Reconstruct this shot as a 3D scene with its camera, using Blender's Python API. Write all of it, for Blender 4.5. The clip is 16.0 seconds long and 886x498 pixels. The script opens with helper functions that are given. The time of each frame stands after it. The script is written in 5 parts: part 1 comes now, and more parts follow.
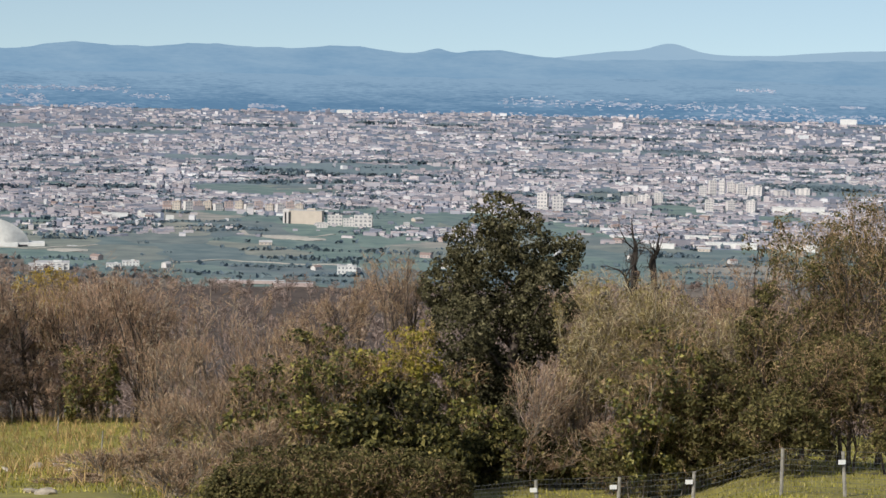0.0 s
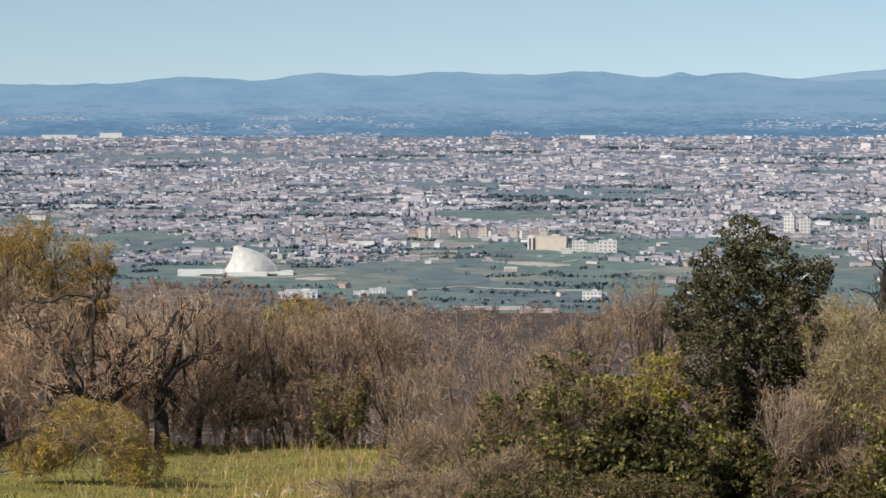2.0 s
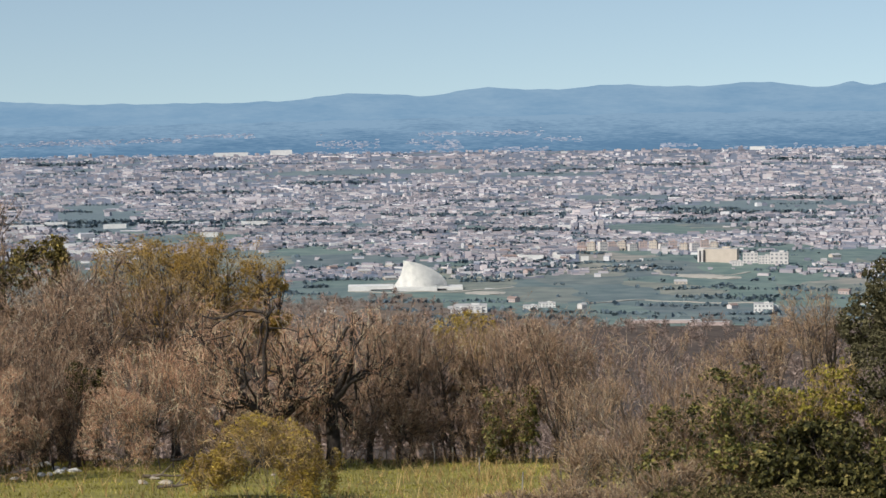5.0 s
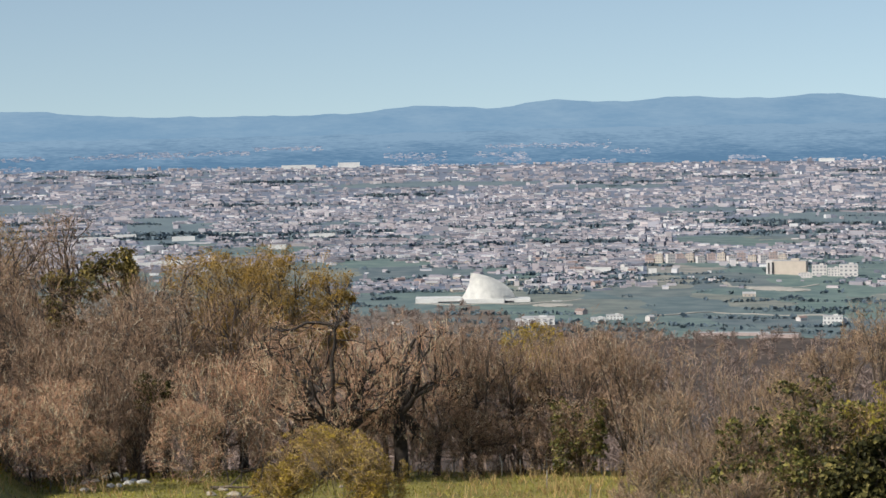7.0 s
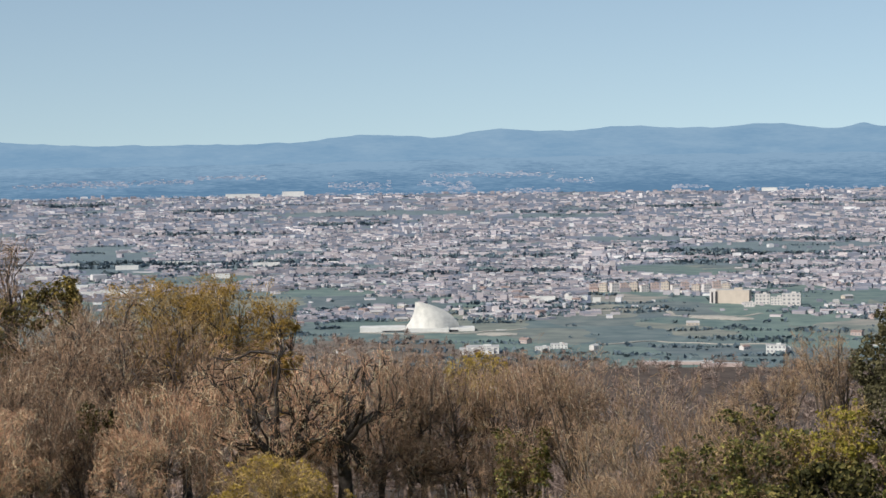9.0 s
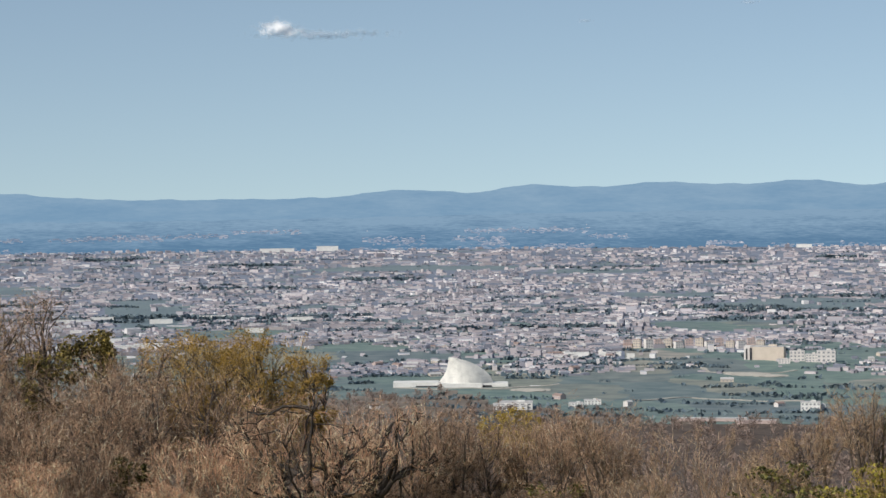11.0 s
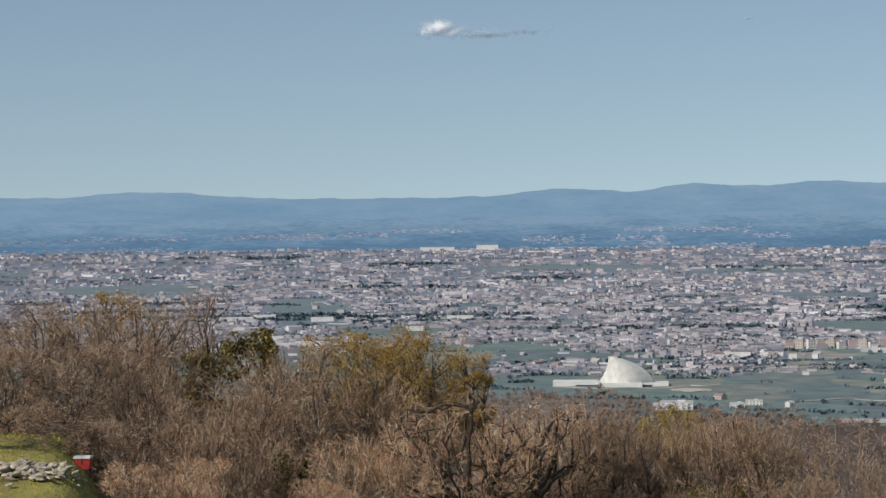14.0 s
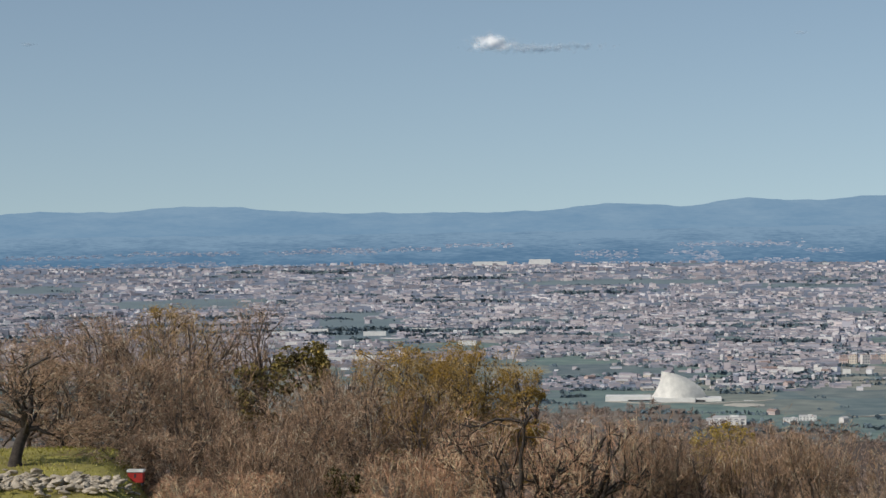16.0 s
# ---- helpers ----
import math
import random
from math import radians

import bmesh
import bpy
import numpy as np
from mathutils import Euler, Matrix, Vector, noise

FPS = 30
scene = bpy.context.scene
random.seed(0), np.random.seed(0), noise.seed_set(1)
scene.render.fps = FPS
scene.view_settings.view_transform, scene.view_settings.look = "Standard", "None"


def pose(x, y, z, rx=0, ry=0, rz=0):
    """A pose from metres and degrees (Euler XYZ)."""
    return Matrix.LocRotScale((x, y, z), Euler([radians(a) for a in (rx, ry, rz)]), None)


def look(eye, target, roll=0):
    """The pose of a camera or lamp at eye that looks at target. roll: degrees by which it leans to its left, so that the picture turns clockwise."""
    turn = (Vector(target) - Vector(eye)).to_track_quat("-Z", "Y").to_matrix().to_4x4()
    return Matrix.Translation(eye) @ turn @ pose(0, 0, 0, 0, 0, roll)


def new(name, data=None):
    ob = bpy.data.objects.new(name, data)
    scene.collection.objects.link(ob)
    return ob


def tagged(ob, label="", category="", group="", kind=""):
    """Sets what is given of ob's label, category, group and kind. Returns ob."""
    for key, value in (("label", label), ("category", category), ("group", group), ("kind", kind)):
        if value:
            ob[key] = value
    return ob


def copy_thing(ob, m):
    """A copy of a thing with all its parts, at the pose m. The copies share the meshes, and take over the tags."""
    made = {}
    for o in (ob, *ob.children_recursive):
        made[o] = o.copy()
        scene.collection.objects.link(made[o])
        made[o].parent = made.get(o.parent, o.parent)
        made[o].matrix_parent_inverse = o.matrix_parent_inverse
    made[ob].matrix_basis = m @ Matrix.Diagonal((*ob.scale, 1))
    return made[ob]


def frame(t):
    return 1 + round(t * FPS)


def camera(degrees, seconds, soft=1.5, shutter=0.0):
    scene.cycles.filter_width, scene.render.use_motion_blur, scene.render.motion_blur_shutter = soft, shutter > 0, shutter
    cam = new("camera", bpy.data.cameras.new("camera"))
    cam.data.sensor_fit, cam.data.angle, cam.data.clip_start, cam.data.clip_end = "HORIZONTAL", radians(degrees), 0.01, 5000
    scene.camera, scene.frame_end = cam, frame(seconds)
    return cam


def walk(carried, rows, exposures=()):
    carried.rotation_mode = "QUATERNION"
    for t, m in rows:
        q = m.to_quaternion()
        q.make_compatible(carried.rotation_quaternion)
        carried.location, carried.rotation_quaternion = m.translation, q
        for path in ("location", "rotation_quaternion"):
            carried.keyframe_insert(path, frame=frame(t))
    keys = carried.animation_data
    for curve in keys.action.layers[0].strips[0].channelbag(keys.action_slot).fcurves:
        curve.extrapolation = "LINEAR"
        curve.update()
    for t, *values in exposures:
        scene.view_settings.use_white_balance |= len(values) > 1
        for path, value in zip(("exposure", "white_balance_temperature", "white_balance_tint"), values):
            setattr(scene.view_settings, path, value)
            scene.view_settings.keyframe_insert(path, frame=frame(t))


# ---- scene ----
cam = camera(23.0, 16.0, 1.5)
EYE = 1.6
# seconds, yaw, pitch, roll: the eye stands still on the hill and the view pans to the left
PAN = [
    (0.0, -12.433, -4.851, -1.244),
    (0.5, -12.372, -3.957, -1.062),
    (1.0, -11.312, -3.404, -0.811),
    (1.5, -8.643, -3.458, -0.459),
    (2.0, -6.076, -4.242, -0.045),
    (2.5, -4.624, -4.308, 0.358),
    (3.0, -4.179, -4.095, 0.520),
    (3.5, -3.692, -3.997, 0.574),
    (4.0, -3.483, -3.813, 0.627),
    (4.5, -2.624, -3.836, 0.743),
    (5.0, -1.677, -3.846, 0.787),
    (5.2, -1.205, -3.891, 0.775),
    (7.5, 0.107, -3.435, 0.914),
    (8.0, 0.030, -3.430, 0.914),
    (8.5, -0.448, -3.142, 0.874),
    (8.7, -0.852, -2.988, 0.863),
    (9.7, -1.852, -2.200, 0.725),
    (10.8, -0.839, -1.393, 0.587),
    (11.0, -0.467, -1.294, 0.613),
    (11.5, 0.314, -1.096, 0.600),
    (12.0, 1.040, -0.686, 0.623),
    (12.5, 1.970, -0.569, 0.703),
    (13.0, 2.543, -0.808, 0.638),
    (13.5, 3.032, -1.109, 0.575),
    (14.0, 3.742, -1.283, 0.579),
    (14.5, 4.060, -1.355, 0.510),
    (15.0, 4.147, -1.234, 0.474),
    (15.5, 4.466, -0.882, 0.506),
    (16.0, 5.121, -0.889, 0.552),
]
walk(cam, [(t, pose(0, 0, EYE, 90 + pitch, roll, yaw)) for t, yaw, pitch, roll in PAN],
     [(0.0, 0.08), (8.7, 0.08), (11.0, 0.0), (12.5, -0.18), (16.0, -0.2)])

# ---- world, sun, exposure ----
world = bpy.data.worlds.new("world")
scene.world = world
world.use_nodes = True
wn = world.node_tree.nodes
wl = world.node_tree.links
sky = wn.new("ShaderNodeTexSky")
sky.sky_type = "NISHITA"
sky.sun_disc = False
sky.sun_elevation = radians(38.7)
sky.sun_rotation = radians(230.7)
sky.altitude = 500
sky.air_density, sky.dust_density, sky.ozone_density = 1.0, 1.3, 1.45
wco = wn.new("ShaderNodeTexCoord")
wadd = wn.new("ShaderNodeVectorMath")
wadd.operation = "MULTIPLY_ADD"
wadd.inputs[1].default_value = (1, 1, 1.1)
wadd.inputs[2].default_value = (0, 0, 0.125)
wl.new(wco.outputs["Generated"], wadd.inputs[0])
wl.new(wadd.outputs[0], sky.inputs["Vector"])
tint = wn.new("ShaderNodeMix")
tint.data_type, tint.blend_type = "RGBA", "MULTIPLY"
tint.inputs["Factor"].default_value = 1.0
tint.inputs["B"].default_value = (1.12, 1.04, 0.91, 1)
wl.new(sky.outputs[0], tint.inputs["A"])
wl.new(tint.outputs["Result"], wn["Background"].inputs["Color"])
wn["Background"].inputs["Strength"].default_value = 0.129
sun = new("sun", bpy.data.lights.new("sun", "SUN"))
sun.data.energy, sun.data.angle, sun.data.color = 4.2, radians(0.5), (1.0, 0.95, 0.87)
sun.matrix_world = look((-830, -680, 860), (0, 0, 0))


# ---- materials ----
def nodes_of(name):
    m = bpy.data.materials.new(name)
    m.use_nodes = True
    nt = m.node_tree
    return m, nt.nodes, nt.links, nt.nodes["Principled BSDF"]


def ramp(n, stops):
    r = n.new("ShaderNodeValToRGB")
    e = r.color_ramp.elements
    while len(e) < len(stops):
        e.new(0.5)
    for el, (p, c) in zip(e, stops):
        el.position, el.color = p, (*c, 1)
    return r


def solid(name, a, b, scale=3.0, rough=0.85, bump=0.3, metal=0.0, detail=6.0):
    """A surface that varies between two colours at two scales, with a fine relief."""
    m, n, l, p = nodes_of(name)
    tc = n.new("ShaderNodeTexCoord")
    t1 = n.new("ShaderNodeTexNoise")
    t1.inputs["Scale"].default_value, t1.inputs["Detail"].default_value = scale, detail
    t2 = n.new("ShaderNodeTexNoise")
    t2.inputs["Scale"].default_value, t2.inputs["Detail"].default_value = scale * 9, 4
    l.new(tc.outputs["Object"], t1.inputs["Vector"])
    l.new(tc.outputs["Object"], t2.inputs["Vector"])
    mx = n.new("ShaderNodeMath")
    mx.operation = "MULTIPLY_ADD"
    mx.inputs[1].default_value = 0.4
    l.new(t2.outputs["Fac"], mx.inputs[0])
    sc = n.new("ShaderNodeMath")
    sc.operation = "MULTIPLY"
    sc.inputs[1].default_value = 0.6
    l.new(t1.outputs["Fac"], sc.inputs[0])
    l.new(sc.outputs[0], mx.inputs[2])
    r = ramp(n, [(0.35, a), (0.65, b)])
    l.new(mx.outputs[0], r.inputs[0])
    l.new(r.outputs[0], p.inputs["Base Color"])
    p.inputs["Roughness"].default_value, p.inputs["Metallic"].default_value = rough, metal
    p.inputs["Specular IOR Level"].default_value = 0.25
    if bump:
        b_ = n.new("ShaderNodeBump")
        b_.inputs["Strength"].default_value, b_.inputs["Distance"].default_value = bump, 0.02
        l.new(t2.outputs["Fac"], b_.inputs["Height"])
        l.new(b_.outputs[0], p.inputs["Normal"])
    return m


def islands(name, stops, rough=0.85, thin=0.0, spec=0.2, patch=0.7, swing=0.22):
    """Each loose piece of the mesh takes its own colour; thin lets light through leaves."""
    m, n, l, p = nodes_of(name)
    g = n.new("ShaderNodeNewGeometry")
    r = ramp(n, stops)
    l.new(g.outputs["Random Per Island"], r.inputs[0])
    tx = n.new("ShaderNodeTexNoise")
    tx.inputs["Scale"].default_value, tx.inputs["Detail"].default_value = patch, 4
    co = n.new("ShaderNodeTexCoord")
    l.new(co.outputs["Object"], tx.inputs["Vector"])
    hs = n.new("ShaderNodeHueSaturation")
    mr = n.new("ShaderNodeMapRange")
    mr.inputs["From Min"].default_value, mr.inputs["From Max"].default_value = 0.3, 0.7
    mr.inputs["To Min"].default_value, mr.inputs["To Max"].default_value = 1 - swing, 1 + swing
    l.new(tx.outputs["Fac"], mr.inputs["Value"])
    l.new(mr.outputs[0], hs.inputs["Value"])
    l.new(r.outputs[0], hs.inputs["Color"])
    l.new(hs.outputs[0], p.inputs["Base Color"])
    p.inputs["Roughness"].default_value = rough
    p.inputs["Specular IOR Level"].default_value = spec
    if thin:
        tr = n.new("ShaderNodeBsdfTranslucent")
        l.new(hs.outputs[0], tr.inputs["Color"])
        mix = n.new("ShaderNodeMixShader")
        mix.inputs[0].default_value = thin
        l.new(p.outputs[0], mix.inputs[1])
        l.new(tr.outputs[0], mix.inputs[2])
        l.new(mix.outputs[0], n["Material Output"].inputs["Surface"])
    return m


def far_haze_glow(name, a, b, scale, stretch=6.0, fine=0.3, foot=-100.0, crest=-30.0, rise=0.0):
    """A plain distance beyond the city that glows, air haze painted in blue, with soft streaks of woods and fields."""
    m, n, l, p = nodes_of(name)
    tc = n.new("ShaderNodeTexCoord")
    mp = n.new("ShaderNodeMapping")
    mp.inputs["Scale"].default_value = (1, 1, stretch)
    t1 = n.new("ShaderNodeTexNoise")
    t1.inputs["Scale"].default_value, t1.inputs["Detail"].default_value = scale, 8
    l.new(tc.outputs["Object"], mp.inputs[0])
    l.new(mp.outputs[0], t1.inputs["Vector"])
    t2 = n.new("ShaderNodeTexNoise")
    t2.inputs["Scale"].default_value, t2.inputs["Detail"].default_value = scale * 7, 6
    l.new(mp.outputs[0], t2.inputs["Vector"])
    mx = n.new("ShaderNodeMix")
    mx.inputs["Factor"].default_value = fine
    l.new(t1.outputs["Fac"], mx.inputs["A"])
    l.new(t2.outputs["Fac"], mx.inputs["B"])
    # Painted haze by height: the glow goes paler from foot to crest.
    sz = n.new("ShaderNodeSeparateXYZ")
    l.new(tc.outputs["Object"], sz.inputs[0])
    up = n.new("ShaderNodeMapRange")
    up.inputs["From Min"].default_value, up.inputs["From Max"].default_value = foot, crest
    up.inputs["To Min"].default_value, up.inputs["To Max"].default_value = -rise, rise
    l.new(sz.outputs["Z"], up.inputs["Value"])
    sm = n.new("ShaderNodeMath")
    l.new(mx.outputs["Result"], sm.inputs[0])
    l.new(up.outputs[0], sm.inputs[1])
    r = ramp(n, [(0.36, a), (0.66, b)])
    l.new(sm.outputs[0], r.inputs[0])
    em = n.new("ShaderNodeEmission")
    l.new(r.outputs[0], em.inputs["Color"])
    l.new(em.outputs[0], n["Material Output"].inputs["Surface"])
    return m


def fields(name):
    """Meadows, ploughed land and dry strips of the plain, laid in long plots."""
    m, n, l, p = nodes_of(name)
    tc = n.new("ShaderNodeTexCoord")
    mp = n.new("ShaderNodeMapping")
    mp.inputs["Scale"].default_value = (0.006, 0.004, 0.0)
    mp.inputs["Rotation"].default_value = (0, 0, 0.3)
    wob = n.new("ShaderNodeTexNoise")
    wob.inputs["Scale"].default_value = 2.5
    add = n.new("ShaderNodeVectorMath")
    add.operation = "MULTIPLY_ADD"
    add.inputs[1].default_value = (0.5, 0.5, 0)
    l.new(tc.outputs["Object"], mp.inputs[0])
    l.new(mp.outputs[0], wob.inputs["Vector"])
    l.new(wob.outputs["Color"], add.inputs[0])
    l.new(mp.outputs[0], add.inputs[2])
    vo = n.new("ShaderNodeTexVoronoi")
    vo.inputs["Scale"].default_value = 2.2
    l.new(add.outputs[0], vo.inputs["Vector"])
    sep = n.new("ShaderNodeSeparateColor")
    l.new(vo.outputs["Color"], sep.inputs[0])
    # Plot colours lean towards blue, with some air haze painted in.
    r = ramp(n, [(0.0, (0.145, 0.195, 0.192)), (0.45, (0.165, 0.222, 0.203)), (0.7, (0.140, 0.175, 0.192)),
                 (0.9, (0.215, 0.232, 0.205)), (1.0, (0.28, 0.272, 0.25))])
    l.new(sep.outputs[0], r.inputs[0])
    t2 = n.new("ShaderNodeTexNoise")
    t2.inputs["Scale"].default_value, t2.inputs["Detail"].default_value = 0.05, 8
    l.new(tc.outputs["Object"], t2.inputs["Vector"])
    mixc = n.new("ShaderNodeMix")
    mixc.data_type, mixc.blend_type = "RGBA", "MULTIPLY"
    r2 = ramp(n, [(0.3, (0.72, 0.78, 0.8)), (0.7, (1.2, 1.15, 1.1))])
    l.new(t2.outputs["Fac"], r2.inputs[0])
    mixc.inputs["Factor"].default_value = 1.0
    l.new(r.outputs[0], mixc.inputs["A"])
    l.new(r2.outputs[0], mixc.inputs["B"])
    l.new(mixc.outputs["Result"], p.inputs["Base Color"])
    p.inputs["Roughness"].default_value = 0.95
    p.inputs["Specular IOR Level"].default_value = 0.05
    return m


BARK = solid("bark_dark", (0.042, 0.033, 0.027), (0.140, 0.110, 0.089), 4.0, 0.95, 0.8)
BARK_BLACK = solid("bark_black", (0.022, 0.018, 0.016), (0.075, 0.062, 0.052), 4.0, 0.95, 0.8)
BARK_PALE = solid("bark_pale", (0.09, 0.076, 0.06), (0.25, 0.21, 0.17), 4.0, 0.95, 0.8)
TWIG = islands("twig_brown", [(0.0, (0.136, 0.084, 0.052)), (0.5, (0.334, 0.216, 0.139)), (0.85, (0.495, 0.329, 0.219)), (1.0, (0.558, 0.552, 0.412))])
TWIG_RED = islands("twig_reddish", [(0.0, (0.295, 0.164, 0.101)), (0.6, (0.620, 0.358, 0.226)), (1.0, (0.660, 0.627, 0.415))])
TWIG_PINK = islands("twig_pinkish", [(0.0, (0.180, 0.112, 0.070)), (0.6, (0.343, 0.222, 0.138)), (1.0, (0.497, 0.405, 0.268))])
TWIG_FAR = islands("twig_far_mauve", [(0.0, (0.075, 0.056, 0.046)), (0.6, (0.225, 0.165, 0.138)), (1.0, (0.37, 0.285, 0.24))])
TWIG_OLIVE = islands("twig_olive", [(0.0, (0.203, 0.137, 0.059)), (0.6, (0.406, 0.275, 0.116)), (1.0, (0.600, 0.445, 0.207))])
TWIG_UMBER = islands("twig_umber", [(0.0, (0.113, 0.074, 0.040)), (0.6, (0.281, 0.190, 0.103)), (1.0, (0.529, 0.370, 0.211))])
TWIG_TAN = islands("twig_tan", [(0.0, (0.183, 0.137, 0.076)), (0.6, (0.367, 0.278, 0.158)), (1.0, (0.504, 0.459, 0.289))])
BUDS = islands("buds_olive", [(0.0, (0.183, 0.118, 0.027)), (0.6, (0.353, 0.221, 0.048)), (1.0, (0.496, 0.317, 0.079))], thin=0.25)
BUDS_YELLOW = islands("buds_yellow", [(0.0, (0.224, 0.163, 0.030)), (0.6, (0.388, 0.277, 0.053)), (1.0, (0.530, 0.386, 0.098))], thin=0.25)
LEAF_YELLOW = islands("leaf_yellow_green", [(0.0, (0.10, 0.09, 0.018)), (0.6, (0.25, 0.215, 0.035)), (1.0, (0.42, 0.34, 0.06))], 0.6, 0.25)
LEAF_IVY = islands("leaf_ivy", [(0.0, (0.035, 0.032, 0.010)), (0.5, (0.13, 0.102, 0.026)), (1.0, (0.28, 0.205, 0.05))], 0.5, 0.15, 0.3, 0.9, 0.4)
LEAF_DARK = islands("leaf_evergreen", [(0.0, (0.031, 0.029, 0.015)), (0.5, (0.085, 0.079, 0.040)), (0.9, (0.143, 0.127, 0.069)), (1.0, (0.225, 0.199, 0.118))], 0.75, 0.10, 0.08, 1.3, 0.35)
LEAF_DEEP = islands("leaf_deep_green", [(0.0, (0.019, 0.020, 0.007)), (0.6, (0.058, 0.056, 0.017)), (0.9, (0.126, 0.110, 0.034)), (1.0, (0.240, 0.189, 0.067))], 0.6, 0.1, 0.15, 1.2, 0.4)
LEAF_HOLLY = islands("leaf_holly", [(0.0, (0.024, 0.029, 0.008)), (0.5, (0.088, 0.088, 0.022)), (0.85, (0.198, 0.176, 0.040)), (1.0, (0.308, 0.264, 0.088))], 0.5, 0.15, 0.3, 1.0, 0.4)
LEAF_OLIVE = islands("leaf_olive", [(0.0, (0.035, 0.033, 0.012)), (0.6, (0.101, 0.090, 0.031)), (1.0, (0.193, 0.160, 0.061))], 0.7, 0.2)
LEAF_TAN = islands("leaf_tan", [(0.0, (0.09, 0.070, 0.024)), (0.6, (0.21, 0.165, 0.062)), (1.0, (0.33, 0.27, 0.12))], 0.7, 0.2)
GRASS = islands("grass_blades", [(0.0, (0.150, 0.143, 0.030)), (0.5, (0.280, 0.260, 0.052)), (0.8, (0.39, 0.340, 0.078)), (1.0, (0.46, 0.39, 0.20))], 0.9, 0.2, 0.1, 0.30, 0.5)
MEADOW = solid("meadow", (0.165, 0.138, 0.050), (0.315, 0.285, 0.070), 0.35, 0.95, 0.4)
FOREST_FLOOR = solid("leaf_litter", (0.060, 0.045, 0.036), (0.125, 0.094, 0.074), 0.08, 0.95, 0.4)
FIELDS = fields("hazed_plain_fields")
STONE = solid("limestone", (0.20, 0.168, 0.125), (0.56, 0.49, 0.39), 1.4, 0.9, 0.6)
STONE_WHITE = solid("white_stone", (0.5, 0.48, 0.44), (0.75, 0.73, 0.69), 2.5, 0.9, 0.5)
LOG = solid("dead_wood", (0.08, 0.065, 0.05), (0.26, 0.21, 0.16), 3.0, 0.95, 0.6)
POST = solid("weathered_post", (0.16, 0.15, 0.13), (0.34, 0.32, 0.28), 5.0, 0.9, 0.5)
WIRE = solid("grey_wire", (0.12, 0.12, 0.12), (0.22, 0.22, 0.21), 8.0, 0.6, 0, 0.6)
PLATE = solid("white_plate", (0.7, 0.7, 0.68), (0.82, 0.82, 0.8), 3.0, 0.5, 0)
RED = solid("red_paint", (0.36, 0.030, 0.026), (0.46, 0.05, 0.04), 2.0, 0.5, 0.1)
DARK = solid("dark_opening", (0.03, 0.03, 0.035), (0.06, 0.06, 0.065), 2.0, 0.7, 0)
SAIL = solid("white_lattice_steel", (0.47, 0.465, 0.44), (0.68, 0.665, 0.62), 0.22, 0.75, 0)
SAIL_BASE = solid("white_concrete", (0.56, 0.555, 0.53), (0.72, 0.71, 0.68), 0.2, 0.8, 0)
# City walls and roofs: distance haze painted in as blue-grey, low-contrast tones.
HOUSES = islands("hazed_house_walls", [(0.0, (0.165, 0.181, 0.227)), (0.2, (0.290, 0.274, 0.300)), (0.45, (0.434, 0.388, 0.399)), (0.6, (0.321, 0.326, 0.368)),
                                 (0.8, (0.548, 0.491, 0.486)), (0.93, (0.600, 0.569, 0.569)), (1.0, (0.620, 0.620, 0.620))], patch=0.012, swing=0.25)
ROOFS = islands("hazed_house_roofs", [(0.0, (0.17, 0.195, 0.24)), (0.4, (0.25, 0.24, 0.265)), (0.7, (0.33, 0.28, 0.285)), (0.9, (0.30, 0.315, 0.355)), (1.0, (0.46, 0.455, 0.47))], patch=0.012, swing=0.25)
# Tree greens lifted and blued, haze painted into the leaf colour.
CITY_TREES = islands("hazed_trees", [(0.0, (0.082, 0.118, 0.150)), (0.6, (0.108, 0.146, 0.170)), (1.0, (0.140, 0.178, 0.182))])
# Slate blue of city ground and parks carries the painted haze.
URBAN = solid("hazed_urban_ground", (0.130, 0.162, 0.212), (0.218, 0.234, 0.285), 0.012, 0.9, 0)
PARK = solid("hazed_city_parks", (0.120, 0.160, 0.185), (0.175, 0.222, 0.228), 0.01, 0.95, 0)
SCRUB = solid("grey_scrub", (0.110, 0.094, 0.078), (0.215, 0.180, 0.148), 0.03, 0.95, 0)
EARTH = solid("bare_earth", (0.32, 0.30, 0.26), (0.46, 0.43, 0.38), 0.06, 0.95, 0)
# Suburb walls tinted blue: the haze before the rise is painted in.
RISE = islands("hazed_suburb_walls", [(0.0, (0.20, 0.27, 0.37)), (0.6, (0.29, 0.33, 0.41)), (1.0, (0.46, 0.47, 0.52))])
WALL_BEIGE = solid("beige_plaster", (0.47, 0.405, 0.34), (0.57, 0.495, 0.42), 0.2, 0.85, 0)
WALL_WHITE = solid("white_plaster", (0.52, 0.49, 0.47), (0.66, 0.62, 0.59), 0.2, 0.85, 0)
WALL_PINK = solid("pink_plaster", (0.40, 0.32, 0.30), (0.48, 0.39, 0.36), 0.2, 0.85, 0)
ROOF_GREY = solid("grey_roof", (0.36, 0.35, 0.35), (0.5, 0.49, 0.48), 0.2, 0.85, 0)
ROOF_TILE = solid("tiled_roof", (0.22, 0.165, 0.15), (0.32, 0.24, 0.21), 0.4, 0.9, 0)
# Panes lightened to mid-grey: haze over the distance is painted in.
WINDOW = solid("hazed_window", (0.17, 0.18, 0.20), (0.26, 0.27, 0.29), 0.5, 0.3, 0)
# Hill colours hold the distance haze and are emitted, not lit.
MOUNTAIN_FAR = far_haze_glow("mountain_far_haze_glow", (0.280, 0.420, 0.560), (0.315, 0.450, 0.580), 0.0012)
